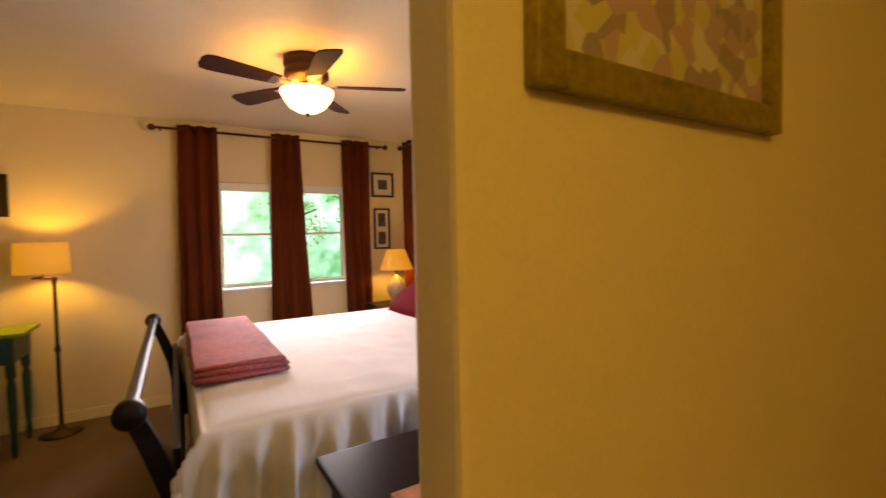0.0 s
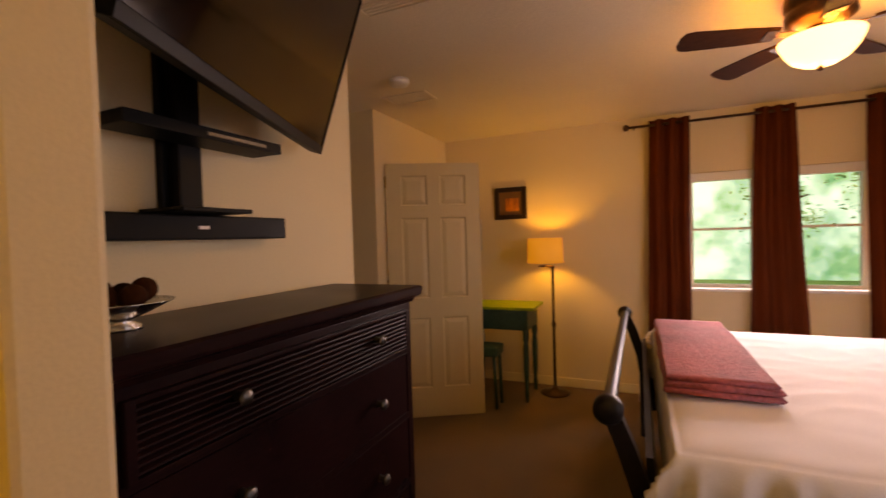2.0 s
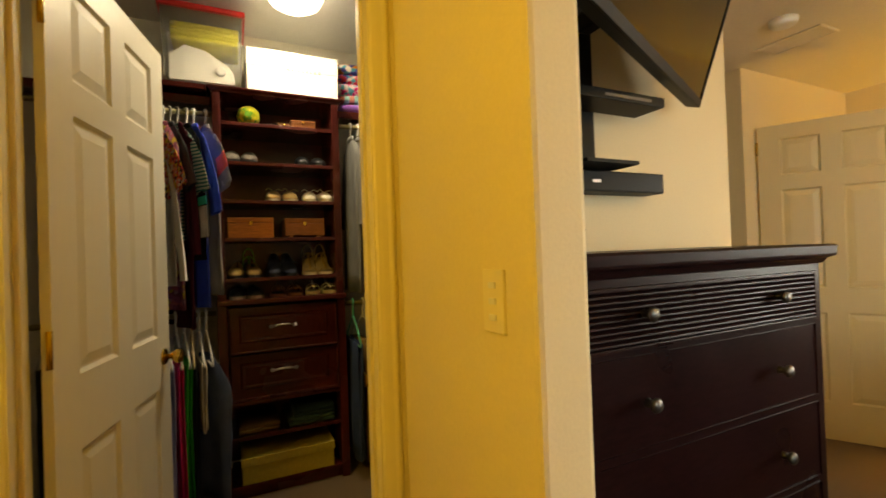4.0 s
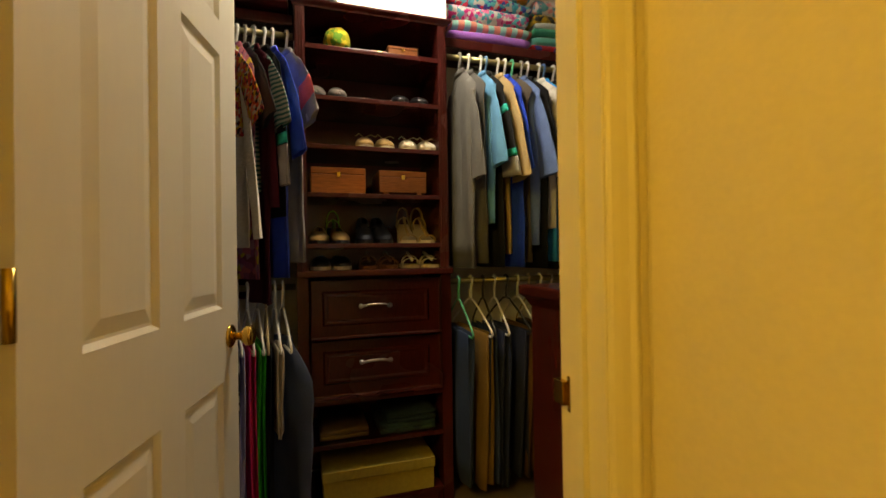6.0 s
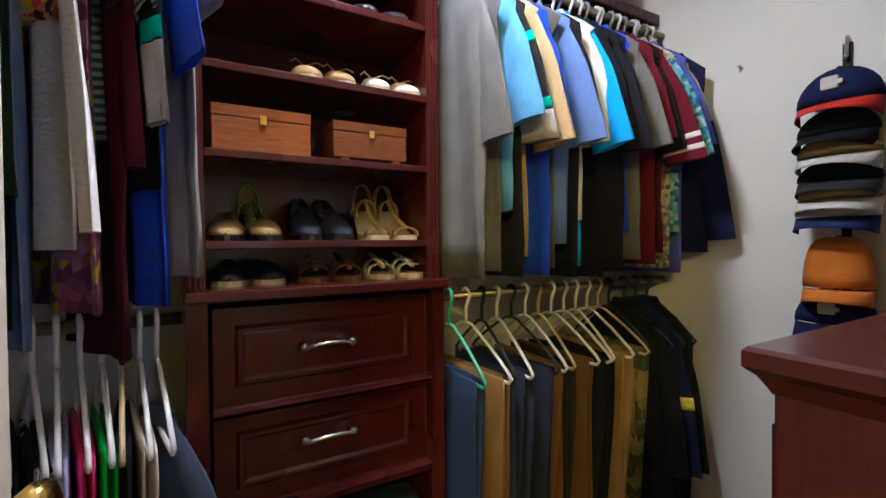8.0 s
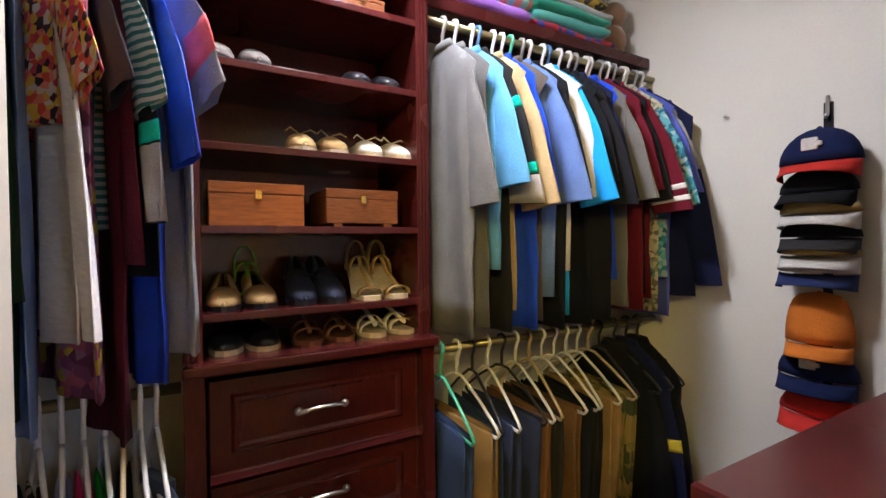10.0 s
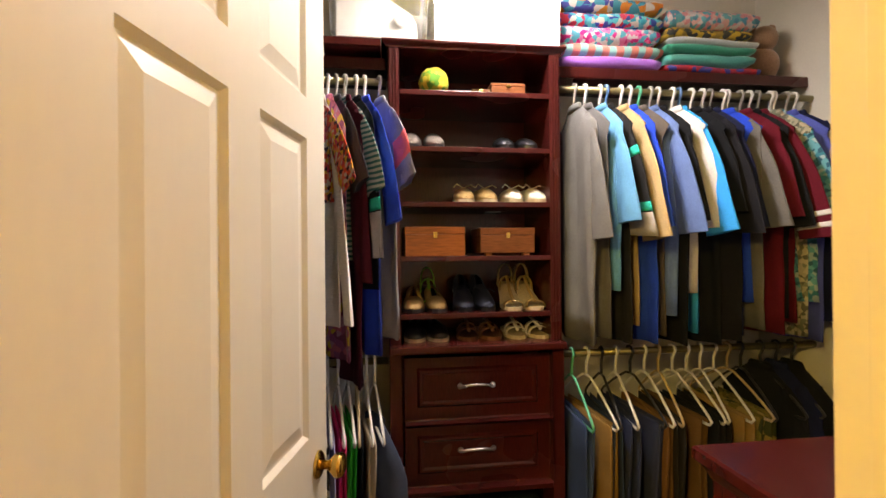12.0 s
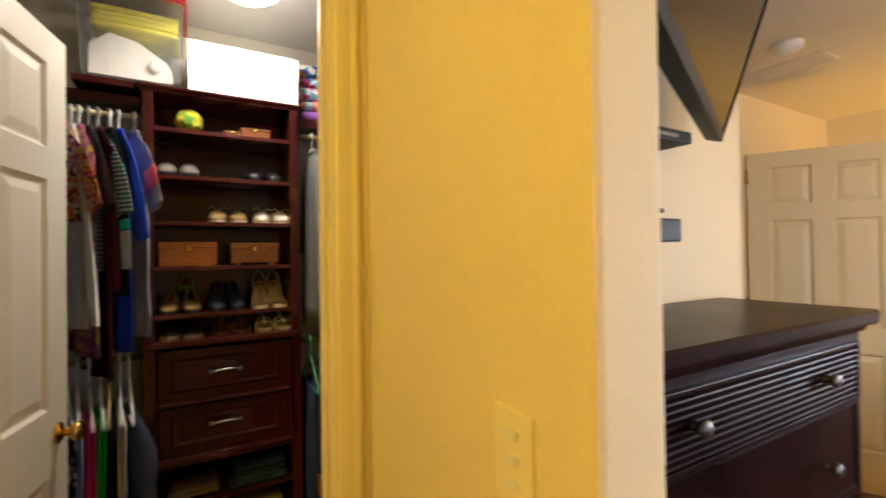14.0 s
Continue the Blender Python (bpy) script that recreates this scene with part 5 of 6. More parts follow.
for i, (y, lab, m, ln, sl, hc) in enumerate(spec):
    turn = 2 + 3.5 * math.sin(i * 2.4)
    y += 0.010 * math.sin(i * 3.7)
    hanger(y, ROD_UP, hc, turn, "hangers on the upper right rail")
    bands = [(0.80, 0.84, cloth(WHITE_C)), (0.89, 0.93, cloth(WHITE_C))] if "striped cuffs" in lab else []
    if "teal-banded" in lab:
        bands = [(0.28, 0.36, cloth(TEAL_C)), (0.74, 0.81, cloth(TEAL_C)), (0.82, 1.0, cloth((0.40, 0.38, 0.37)))]
    jacket = "jacket" in lab
    if jacket:
        bands = [(0.06, 0.40, cloth((0.42, 0.40, 0.38)))]
    shirt(lab, y, ROD_UP, m, ln, sl if REACH[i] else 0, None, turn, 0.020, (0.230 if jacket else 0.120 if i in (4, 9, 10) else 0.178 if sl > 0.36 else 0.150) + 0.010 * math.sin(i * 1.7), 100 + i, "jacket" if jacket else "shirt", bands, UP, "jacket" if jacket else "shirt", REACH[i])

# lower right rail
LOWG = "trousers on the lower right rail"
spec = [(M_DENIM, "blue jeans folded over a hanger", GREEN), (cloth(KHAKI), "khaki trousers folded over a hanger", WHITE), (M_DENIM, "blue jeans folded over a hanger", BLACKC), (M_DENIM_D, "dark jeans folded over a hanger", WHITE),
        (M_DENIM_D, "dark jeans folded over a hanger", BLACKC), (cloth((0.16, 0.08, 0.03)), "brown trousers folded over a hanger", WHITE), (cloth((0.022, 0.020, 0.018)), "charcoal trousers folded over a hanger", TANC),
        (cloth((0.13, 0.07, 0.025)), "brown trousers folded over a hanger", WHITE), (cloth(BLACK_C), "black trousers folded over a hanger", WHITE), (cloth((0.010, 0.010, 0.014)), "black trousers folded over a hanger", WHITE),
        (cloth((0.28, 0.18, 0.07)), "tan trousers folded over a hanger", WHITE), (M_CAMO, "camouflage trousers folded over a hanger", TANC), (M_CAMO, "camouflage trousers folded over a hanger", BLACKC)]
for i, (m, lab, hc) in enumerate(spec):
    y = 1.965 + 0.062 * i
    turn = -3 + 8 * math.sin(i * 1.9)
    hanger(y, ROD_LOW, hc, turn, "hangers on the lower right rail")
    trousers(lab, y, ROD_LOW, m, 0.68, turn, 0.024, 0.190, 300 + i, LOWG)
for i, (y, m, lab) in enumerate(((2.80, cloth(BLACK_C), "black padded jacket on a hanger"), (2.875, cloth(NAVY), "navy jacket with a yellow tag on a hanger"), (2.95, cloth(BLACK_C), "black jacket on a hanger"))):
    hanger(y, ROD_LOW, BLACKC, 0, "hangers on the lower right rail")
    shirt(lab, y, ROD_LOW, m, 0.80, 0.56, None, 2 - 2 * i, 0.030, 0.205, 340 + i, "jacket", [(0.50, 0.58, cloth((0.70, 0.60, 0.05)))] if i == 1 else [], "jackets on the lower right rail", "jacket")

# upper left rail, from the tower outward
LEFT = "tops on the upper left rail"
spec = [
    ("grey shirt with a coral print on a hanger", cloth((0.34, 0.34, 0.35)), 0.88, 0.27, 1.172, [(0.42, 0.74, cloth((0.95, 0.17, 0.17)))], WHITE, None),
    ("royal-blue satin shirt on a hanger", material("royal_satin", (0.022, 0.075, 0.66), 0.45, grain=30, vary=0.12, bump=0.3, depth=0.006), 0.94, 0.40, 1.128, [], WHITE, None),
    ("black shirt with teal and grey banded sleeves", cloth(BLACK_C), 0.70, 0.52, 1.080, [(0.20, 0.28, cloth(TEAL_C)), (0.62, 0.70, cloth(TEAL_C)), (0.71, 1.0, cloth((0.36, 0.34, 0.33)))], WHITE, None),
    ("maroon long cardigan on a hanger", cloth((0.06, 0.006, 0.014)), 1.04, 0.60, 1.030, [], GREY, None),
    ("teal-striped blouse on a hanger", M_STRIPE_T, 0.60, 0.30, 0.985, [], WHITE, None),
    ("charcoal short-sleeved shirt on a hanger", cloth((0.035, 0.037, 0.045)), 0.62, 0.28, 0.940, [], GREY, None),
    ("purple floral tunic on a hanger", M_FLORAL_P, 0.94, 0.0, 0.895, [], WHITE, None),
    ("red and yellow floral blouse on a hanger", M_FLORAL_R, 0.40, 0.29, 0.790, [], GREEN, None),
    ("white crinkled blouse on a hanger", material("crinkled_cotton", (0.86, 0.83, 0.80), 0.85, grain=45, vary=0.06, bump=0.5, stretch=(1, 1, 2.0), depth=0.006), 0.82, 0.72, 0.845, [], WHITE, None),
    ("pale blue long shirt on a hanger", cloth((0.20, 0.28, 0.52)), 1.00, 0.0, 0.735, [], WHITE, None),
    ("dark green jacket on a hanger", cloth((0.012, 0.035, 0.014)), 0.96, 0.66, 0.670, [], WHITE, None),
    ("dark green coat on a hanger", cloth((0.012, 0.030, 0.014)), 0.98, 0.66, 0.590, [], WHITE, None),
    ("black dress on a hanger", cloth(BLACK_C), 0.98, 0.30, 0.500, [], WHITE, None),
    ("maroon shirt on a hanger", cloth(MAROON), 0.86, 0.40, 0.420, [], WHITE, None),
    ("plum blouse on a hanger", cloth((0.09, 0.03, 0.09)), 0.70, 0.46, 0.330, [], WHITE, None),
    ("black shirt on a hanger", cloth(BLACK_C), 0.80, 0.40, 0.250, [], WHITE, None),
    ("sky-blue blouse on a hanger", cloth((0.02, 0.15, 0.26)), 0.62, 0.40, 0.170, [], WHITE, None),
    ("black jacket on a hanger", cloth(BLACK_C), 0.90, 0.55, 0.090, [], WHITE, None),
    ("red checked shirt on a hanger", cloth((0.20, 0.02, 0.03)), 0.80, 0.45, 0.010, [], WHITE, None),
    ("black dress on a hanger", cloth(BLACK_C), 1.00, 0.30, -0.070, [], WHITE, None),
    ("blue blouse on a hanger", cloth((0.05, 0.12, 0.30)), 0.80, 0.40, -0.150, [], WHITE, None),
]
for i, (lab, m, ln, sl, y, bands, hc, sm) in enumerate(spec):
    turn = (21, 21, 22, 24)[i] if i < 4 else 26 - 0.5 * i + 3 * math.sin(i * 2.1)
    y = (1.200 - 0.040 * i if i < 4 else 1.078 - 0.031 * (i - 4)) if i < 14 else y - 0.25
    y = {0: 1.208, 1: 1.152, 7: 0.962, 8: 0.990}.get(i, y)
    hanger(y, ROD_UP, hc, turn, "hangers on the upper left rail")
    shirt(lab, y, ROD_UP, m, ln, sl, sm, turn, 0.0135, 0.225 if i in (7, 8) else 0.135 if i == 1 else 0.165 if i == 0 else 0.125 if i in (4, 5) else 0.220 if i == 6 else 0.190 + 0.008 * math.sin(i * 1.3), 500 + i, "shirt", bands, LEFT, "shirt", 0.338 if i == 7 else 0.352 if i == 8 else 0.265 if i == 1 else 0.245)

# lower left rail
LOWL = "clothes on the lower left rail"
M_PRINT_BW = patterned("black_white_print", [(0.012, 0.012, 0.014), (0.012, 0.012, 0.014), (0.012, 0.012, 0.014), (0.60, 0.58, 0.55)], 45)
spec = [(cloth((0.075, 0.095, 0.15)), "slate-blue trousers over a hanger", WHITE), (cloth((0.62, 0.54, 0.42)), "cream leggings over a hanger", WHITE), (cloth(BLACK_C), "black trousers over a hanger", TANC),
        (cloth((0.02, 0.45, 0.04)), "bright green shorts over a hanger", WHITE), (cloth((0.85, 0.05, 0.22)), "hot pink leggings over a hanger", WHITE), (cloth((0.45, 0.44, 0.70)), "lavender trousers over a hanger", WHITE),
        (M_PRINT_BW, "black and white printed trousers over a hanger", WHITE), (cloth(BLACK_C), "black skirt over a hanger", WHITE), (cloth((0.66, 0.63, 0.62)), "white trousers over a hanger", WHITE),
        (cloth((0.70, 0.04, 0.12)), "crimson trousers over a hanger", WHITE), (cloth(BLACK_C), "black trousers over a hanger", BLACKC), (cloth((0.10, 0.008, 0.02)), "maroon trousers over a hanger", WHITE), (cloth((0.30, 0.38, 0.60)), "pale blue trousers over a hanger", WHITE),
        (cloth(BLACK_C), "black trousers over a hanger", TANC), (cloth((0.15, 0.01, 0.02)), "dark red trousers over a hanger", WHITE), (cloth(BLACK_C), "black trousers over a hanger", WHITE)]
for i, (m, lab, hc) in enumerate(spec):
    turn = 10 if i == 0 else 5 + 1.6 * i + 2.5 * math.sin(i * 2.3)
    y = 1.182 - 0.031 * i - 0.0008 * i * i
    hanger(y, ROD_LOW, hc, turn, "hangers on the lower left rail")
    if i == 0:
        skirt = shirt("slate-blue skirt flaring from a hanger", y, ROD_LOW - 0.13, m, 0.72, 0, None, 30, 0.02, 0.215, 700, "skirt", (), LOWL, "skirt")
        bm = bmesh.new()
        box(bm, -0.056, 0.056, -0.014, 0.014, -0.030, 0.004, 0.004)
        part("waistband", bm, m, skirt)
        continue
    trousers(lab, y, ROD_LOW, m, 0.34 if i == 1 else 0.70, turn, 0.016, 0.215 if i in (0, 1) else 0.190, 700 + i, LOWL)


# ---- shoes and things on the tower's shelves ----
def shoe(kind, label, y, z, upper, sole, seed=0, x=None, turn=0.0, heel=0.0, lining=None, tall=0.0):
    """A shoe with its toe towards the room. kind: 'closed', 'flat', 'sandal'."""
    s = thing("shoe", label, "shoe", (TX - 0.02 if x is None else x, y, z), turn, "shoes on the tower shelves")
    L = 0.245
    half = [(0.0, 0.006), (0.012, 0.026), (0.04, 0.039), (0.08, 0.044), (0.13, 0.036), (0.18, 0.031), (0.225, 0.030), (0.243, 0.018), (L, 0.004)]

    def lift(d):
        return heel * max(0.0, min(1.0, (d - 0.07) / 0.12)) ** 1.2
    bm = bmesh.new()
    rings = []
    for d, w in half:
        h0, h1 = lift(d), lift(d) + 0.014
        rings.append([(-d, -w, h0), (-d, w, h0), (-d, w * 1.02, h1), (-d, -w * 1.02, h1)])
    loft(bm, rings, smooth=False)
    part("sole", bm, sole, s)
    if heel > 0.03:
        bm = bmesh.new()
        lathe(bm, [(0.010, 0.0), (0.009, heel * 0.4), (0.018, heel * 0.85), (0.024, heel + 0.004)], (-L + 0.035, 0, 0), 10)
        part("heel", bm, sole, s)
    if kind in ("closed", "flat"):
        hmax = (0.062 if kind == "closed" else 0.050) + tall
        bm = bmesh.new()
        rings = []
        for d, w in half:
            base = lift(d) + 0.013
            f = d / L
            hh = 0.012 + (hmax - 0.012) * min(1, (f / 0.42) ** 0.7) if f < 0.45 else hmax * (0.85 + 0.15 * f)
            n = 9
            rings.append([(-d - 0.004 * math.sin(math.pi * k / (n - 1)), -w * 1.0 * math.cos(math.pi * k / (n - 1)), base + hh * math.sin(math.pi * k / (n - 1)) ** 0.7) for k in range(n)])
        cut = 5 if kind == "closed" else 4
        loft(bm, rings[:cut], closed=False)
        bm.faces.new([bm.verts.new(p) for p in rings[0]])
        open_rows = rings[cut - 1:]
        for side in (0, 1):
            rr = []
            for r in open_rows:
                rr.append(r[:4] if side == 0 else r[-4:])
            made = [[bm.verts.new(p) for p in r] for r in rr]
            for a, b in zip(made, made[1:]):
                for k in range(3):
                    bm.faces.new((a[k], a[k + 1], b[k + 1], b[k])).smooth = True
        ob = part("upper", bm, upper, s, smooth=True)
        m = ob.modifiers.new("leather", "SOLIDIFY")
        m.thickness = 0.003
        if kind == "closed":
            bm = bmesh.new()
            for k in range(3):
                d = 0.085 + 0.02 * k
                tube(bm, [(-d, -0.022, 0.048 + 0.006 * k), (-d - 0.004, 0, 0.061 + 0.006 * k), (-d, 0.022, 0.048 + 0.006 * k)], 0.0025, 5)
            tube(bm, [(-0.10, 0.0, 0.068), (-0.09, 0.03, 0.080), (-0.075, 0.045, 0.068)], 0.0022, 5)
            tube(bm, [(-0.10, 0.0, 0.068), (-0.10, -0.025, 0.086), (-0.085, -0.040, 0.070)], 0.0022, 5)
            part("laces", bm, lining or upper, s)
    else:
        for d, w, h in ((0.055, 0.043, 0.034), (0.095, 0.041, 0.048)) if heel < 0.03 else ((0.035, 0.040, 0.030), (0.155, 0.034, 0.062), (0.195, 0.032, 0.085)):
            bm = bmesh.new()
            rings = []
            n = 9
            for off in (-0.014, 0.014):
                rings.append([(-d - off, -w * math.cos(math.pi * k / (n - 1)), lift(d) + 0.010 + h * math.sin(math.pi * k / (n - 1)) ** 0.7) for k in range(n)])
            a, b = ([bm.verts.new(p) for p in r] for r in rings)
            for k in range(n - 1):
                bm.faces.new((a[k], a[k + 1], b[k + 1], b[k])).smooth = True
            ob = part("strap", bm, upper, s)
            m = ob.modifiers.new("leather", "SOLIDIFY")
            m.thickness = 0.003
        bm = bmesh.new()
        tube(bm, [(-0.03, 0, 0.035), (-0.10, 0, 0.035 + lift(0.1) + 0.02), (-0.155, 0, lift(0.155) + 0.070)], 0.007, 6)
        part("instep_strap", bm, upper, s)
    return s


def pair(kind, label, y, z, upper, sole, gap=0.098, **kw):
    for k in (0, 1):
        shoe(kind, label, y + gap * k, z, upper, sole, turn=(-3 if k == 0 else 3), **kw)


def leather(name, c, rough=0.45):
    return material(name, c, rough, grain=120, vary=0.15, bump=0.25)


S_GREY, S_TAN, S_WHITE, S_BLACK = leather("grey_suede", (0.15, 0.13, 0.11), 0.85), leather("tan_canvas", (0.38, 0.25, 0.09), 0.8), leather("white_canvas", (0.72, 0.67, 0.57), 0.7), leather("black_leather", (0.010, 0.011, 0.014), 0.35)
S_BROWN, S_CREAM, S_NAVY, S_GOLD, S_BEIGE = leather("brown_leather", (0.20, 0.08, 0.03)), leather("cream_sole", (0.55, 0.46, 0.30), 0.7), leather("navy_suede", (0.012, 0.018, 0.04), 0.8), leather("gold_strap", (0.42, 0.28, 0.10), 0.35), leather("beige_leather", (0.42, 0.31, 0.18))
pair("flat", "grey flat shoes side by side on a shelf", 1.325, SHELF[1], S_GREY, S_BLACK, tall=0.022)
pair("flat", "black patent flat shoes on a shelf", 1.700, SHELF[1], S_BLACK, S_BLACK, tall=0.010)
pair("closed", "tan canvas lace-up shoes on a shelf", 1.535, SHELF[2], S_TAN, S_CREAM)
pair("closed", "white canvas lace-up shoes on a shelf", 1.735, SHELF[2], S_WHITE, S_CREAM)
pair("flat", "black and cork platform shoes on a shelf", 1.330, SHELF[4], S_TAN, S_BLACK, heel=0.025)
shoe("sandal", "lime-green rubber sandal behind the cork shoes", 1.405, SHELF[4], leather("lime_rubber", (0.22, 0.55, 0.02), 0.5), S_BLACK, x=-2.70, heel=0.07)
pair("closed", "navy suede heels on a shelf", 1.530, SHELF[4], S_NAVY, S_BLACK, gap=0.090, heel=0.06)
pair("sandal", "beige high-heeled strappy sandals on a shelf", 1.725, SHELF[4], S_GOLD, S_CREAM, gap=0.092, heel=0.085)
pair("flat", "black slip-on shoes with pale trim on the ledge", 1.335, LEDGE, S_BLACK, S_CREAM)
pair("sandal", "brown leather flat sandals on the ledge", 1.545, LEDGE, S_BROWN, S_BROWN)
pair("sandal", "cream thong sandals on the ledge", 1.740, LEDGE, S_WHITE, S_CREAM)

bm = bmesh.new()
bmesh.ops.create_icosphere(bm, subdivisions=4, radius=0.058)
for v in bm.verts:
    v.co *= 1 + 0.10 * noise.noise(v.co * 40)
bmesh.ops.transform(bm, matrix=Matrix.Translation((-2.69, 1.42, SHELF[0] + 0.055)), verts=bm.verts)
M_BALL = patterned("yellow_green_raffia", [(0.45, 0.42, 0.02), (0.10, 0.28, 0.02), (0.60, 0.50, 0.04), (0.30, 0.36, 0.02)], 55)
tagged(part("ornament_ball", bm, M_BALL, smooth=True), "woven yellow-green ornament ball on the top shelf", "ornament")
M_CEDAR = material("cedar_wood", (0.27, 0.078, 0.013), 0.6, grain=20, vary=0.3, bump=0.15, stretch=(1, 1, 9), spec=0.2)
M_CEDAR2 = material("carved_wood", (0.17, 0.055, 0.014), 0.6, grain=22, vary=0.35, bump=0.3, stretch=(1, 1, 7), spec=0.2)


def wooden_box(label, y0, y1, z0, h, mat, feet=False, x1=TX - 0.02, deep=0.20, stud=M_BRASS):
    b = thing("wooden_box", label, "box", group="boxes on the tower shelves")
    lift = 0.010 if feet else 0.0
    bm = bmesh.new()
    box(bm, x1 - deep, x1, y0, y1, z0 + lift, z0 + h * 0.74, 0.003)
    part("body", bm, mat, b)
    bm = bmesh.new()
    box(bm, x1 - deep - 0.001, x1 + 0.001, y0 - 0.001, y1 + 0.001, z0 + h * 0.745, z0 + h, 0.003)
    part("lid", bm, mat, b)
    bm = bmesh.new()
    box(bm, x1 + 0.001, x1 + 0.006, (y0 + y1) / 2 - 0.008, (y0 + y1) / 2 + 0.008, z0 + h * 0.62, z0 + h * 0.82, 0.001)
    part("clasp", bm, stud, b)
    if feet:
        for y in (y0 + 0.02, y1 - 0.045):
            bm = bmesh.new()
            box(bm, x1 - 0.03, x1, y, y + 0.025, z0, z0 + 0.010)
            part("foot", bm, mat, b)
    return b


wooden_box("orange-brown cedar box on the middle shelf", 1.300, 1.530, SHELF[3], 0.112, M_CEDAR)
wooden_box("carved brown wooden box with feet on the middle shelf", 1.590, 1.805, SHELF[3], 0.108, M_CEDAR2, True)
wooden_box("small brass-cornered jewellery box on the top shelf", 1.64, 1.775, SHELF[0], 0.048, M_CEDAR2, False, TX - 0.03, 0.10)
wooden_box("small flat wooden box on the top shelf", 1.57, 1.64, SHELF[0], 0.032, M_CEDAR2, False, TX - 0.06, 0.09)
M_YBOX = material("ochre_cardboard", (0.36, 0.28, 0.05), 0.8, grain=60, vary=0.12, bump=0.1)
bxs = thing("storage_box", "low ochre storage box on the bottom shelf", "box")
bm = bmesh.new()
box(bm, -2.93, TX + 0.012, 1.335, 1.815, 0.076, 0.195, 0.004)
part("body", bm, M_YBOX, bxs)
bm = bmesh.new()
box(bm, -2.935, TX + 0.016, 1.330, 1.820, 0.170, 0.215, 0.004)
part("lid", bm, M_YBOX, bxs)


def folded(name, label, x0, x1, y0, y1, z, mats, each=0.03, category="towel", group="", heights=()):
    """A stack of folded cloth; each piece is two soft layers with a rounded front fold."""
    rnd = random.Random(int(y0 * 1000))
    base = z
    for k, m in enumerate(mats):
        each = heights[k] if heights else each
        s = thing(name, label if isinstance(label, str) else label[k], category, group=group)
        a, b = y0 + rnd.uniform(-0.020, 0.018), y1 + rnd.uniform(-0.022, 0.016)
        f = x1 + rnd.uniform(-0.02, 0.015)
        layers = 1 if category == "towel" else 2
        for half in range(layers):
            bm = bmesh.new()
            rings = []
            n = 13
            for i in range(n):
                y = a + (b - a) * i / (n - 1)
                w = (0.012 if layers == 1 else 0.004) * noise.noise(Vector((y * 9, k * 3.1 + y0, half)))
                t = each / layers
                end = abs(2 * i / (n - 1) - 1) ** 6 if layers == 1 else 0.0
                sag = 0.010 * noise.noise(Vector((y * 5, y0 * 7 + k * 0.6, 2.0))) if layers == 1 else 0.0
                zz = base + each * half / layers + sag + t * 0.22 * end
                t *= 1.08 - 0.5 * end
                rings.append([(x0, y, zz), (f - t, y, zz + w * 0.3), (f - t * 0.35 + w, y, zz + t * 0.07), (f - t * 0.08 + w, y, zz + t * 0.27), (f + w, y, zz + t * 0.5), (f - t * 0.08 + w, y, zz + t * 0.75), (f - t * 0.35 + w, y, zz + t * 0.95), (f - t, y, zz + t + w * 0.3), (x0, y, zz + t)])
            loft(bm, rings)
            part("layer", bm, m, s, smooth=True)
        base += each


T = lambda *c: material("terry_cloth", c, 0.95, grain=200, vary=0.15, bump=0.8, sheen=0.3)
M_T1 = patterned("pink_character_towel", [(0.72, 0.03, 0.26), (0.80, 0.20, 0.45), (0.10, 0.45, 0.60), (0.75, 0.70, 0.72)], 60)
M_T2 = patterned("multicolour_towel", [(0.05, 0.30, 0.42), (0.70, 0.25, 0.03), (0.05, 0.06, 0.30), (0.60, 0.56, 0.50)], 34)
M_T3 = patterned("pink_teal_print", [(0.70, 0.30, 0.32), (0.08, 0.30, 0.42), (0.66, 0.62, 0.60), (0.12, 0.42, 0.48), (0.75, 0.45, 0.40)], 56)
M_T4 = patterned("ochre_print_towel", [(0.55, 0.36, 0.03), (0.30, 0.20, 0.03), (0.05, 0.05, 0.04)], 48)
M_T5 = patterned("red_blue_print", [(0.45, 0.02, 0.03), (0.04, 0.05, 0.28), (0.30, 0.02, 0.04)], 40)
M_T6 = striped("coral_aqua_stripe", (0.75, 0.26, 0.20), (0.30, 0.62, 0.58), 16, "Y")
M_T7 = patterned("aqua_print_towel", [(0.04, 0.45, 0.60), (0.65, 0.05, 0.10), (0.05, 0.08, 0.40), (0.70, 0.66, 0.60), (0.10, 0.55, 0.65)], 52)
folded("folded_towel", ["lilac folded towel in a stack", "coral and aqua striped folded towel in a stack", "pink printed folded towel in a stack", "aqua and red printed folded towel in a stack", "multicoloured printed folded towel in a stack"],
       -2.93, -2.675, 1.945, 2.385, 2.152, [T(0.33, 0.12, 0.56), M_T6, M_T1, M_T7, M_T2], 0.054, "towel", "towels on the right shelf", (0.056, 0.048, 0.078, 0.058, 0.062))
folded("folded_towel", ["red and navy printed folded towel in a stack", "aqua folded towel in a stack", "green folded towel in a stack", "pale grey folded towel in a stack", "yellow printed folded towel in a stack", "pink and teal printed towel rolled on a stack"],
       -2.93, -2.680, 2.405, 2.830, 2.152, [M_T5, T(0.08, 0.46, 0.40), T(0.02, 0.34, 0.22), T(0.46, 0.50, 0.50), M_T4, M_T3], 0.052, "towel", "towels on the right shelf", (0.036, 0.052, 0.034, 0.034, 0.040, 0.088))
bear = thing("plush_toy", "tan plush toy behind the towels", "toy", (-2.80, 2.93, 2.150))
bm = bmesh.new()
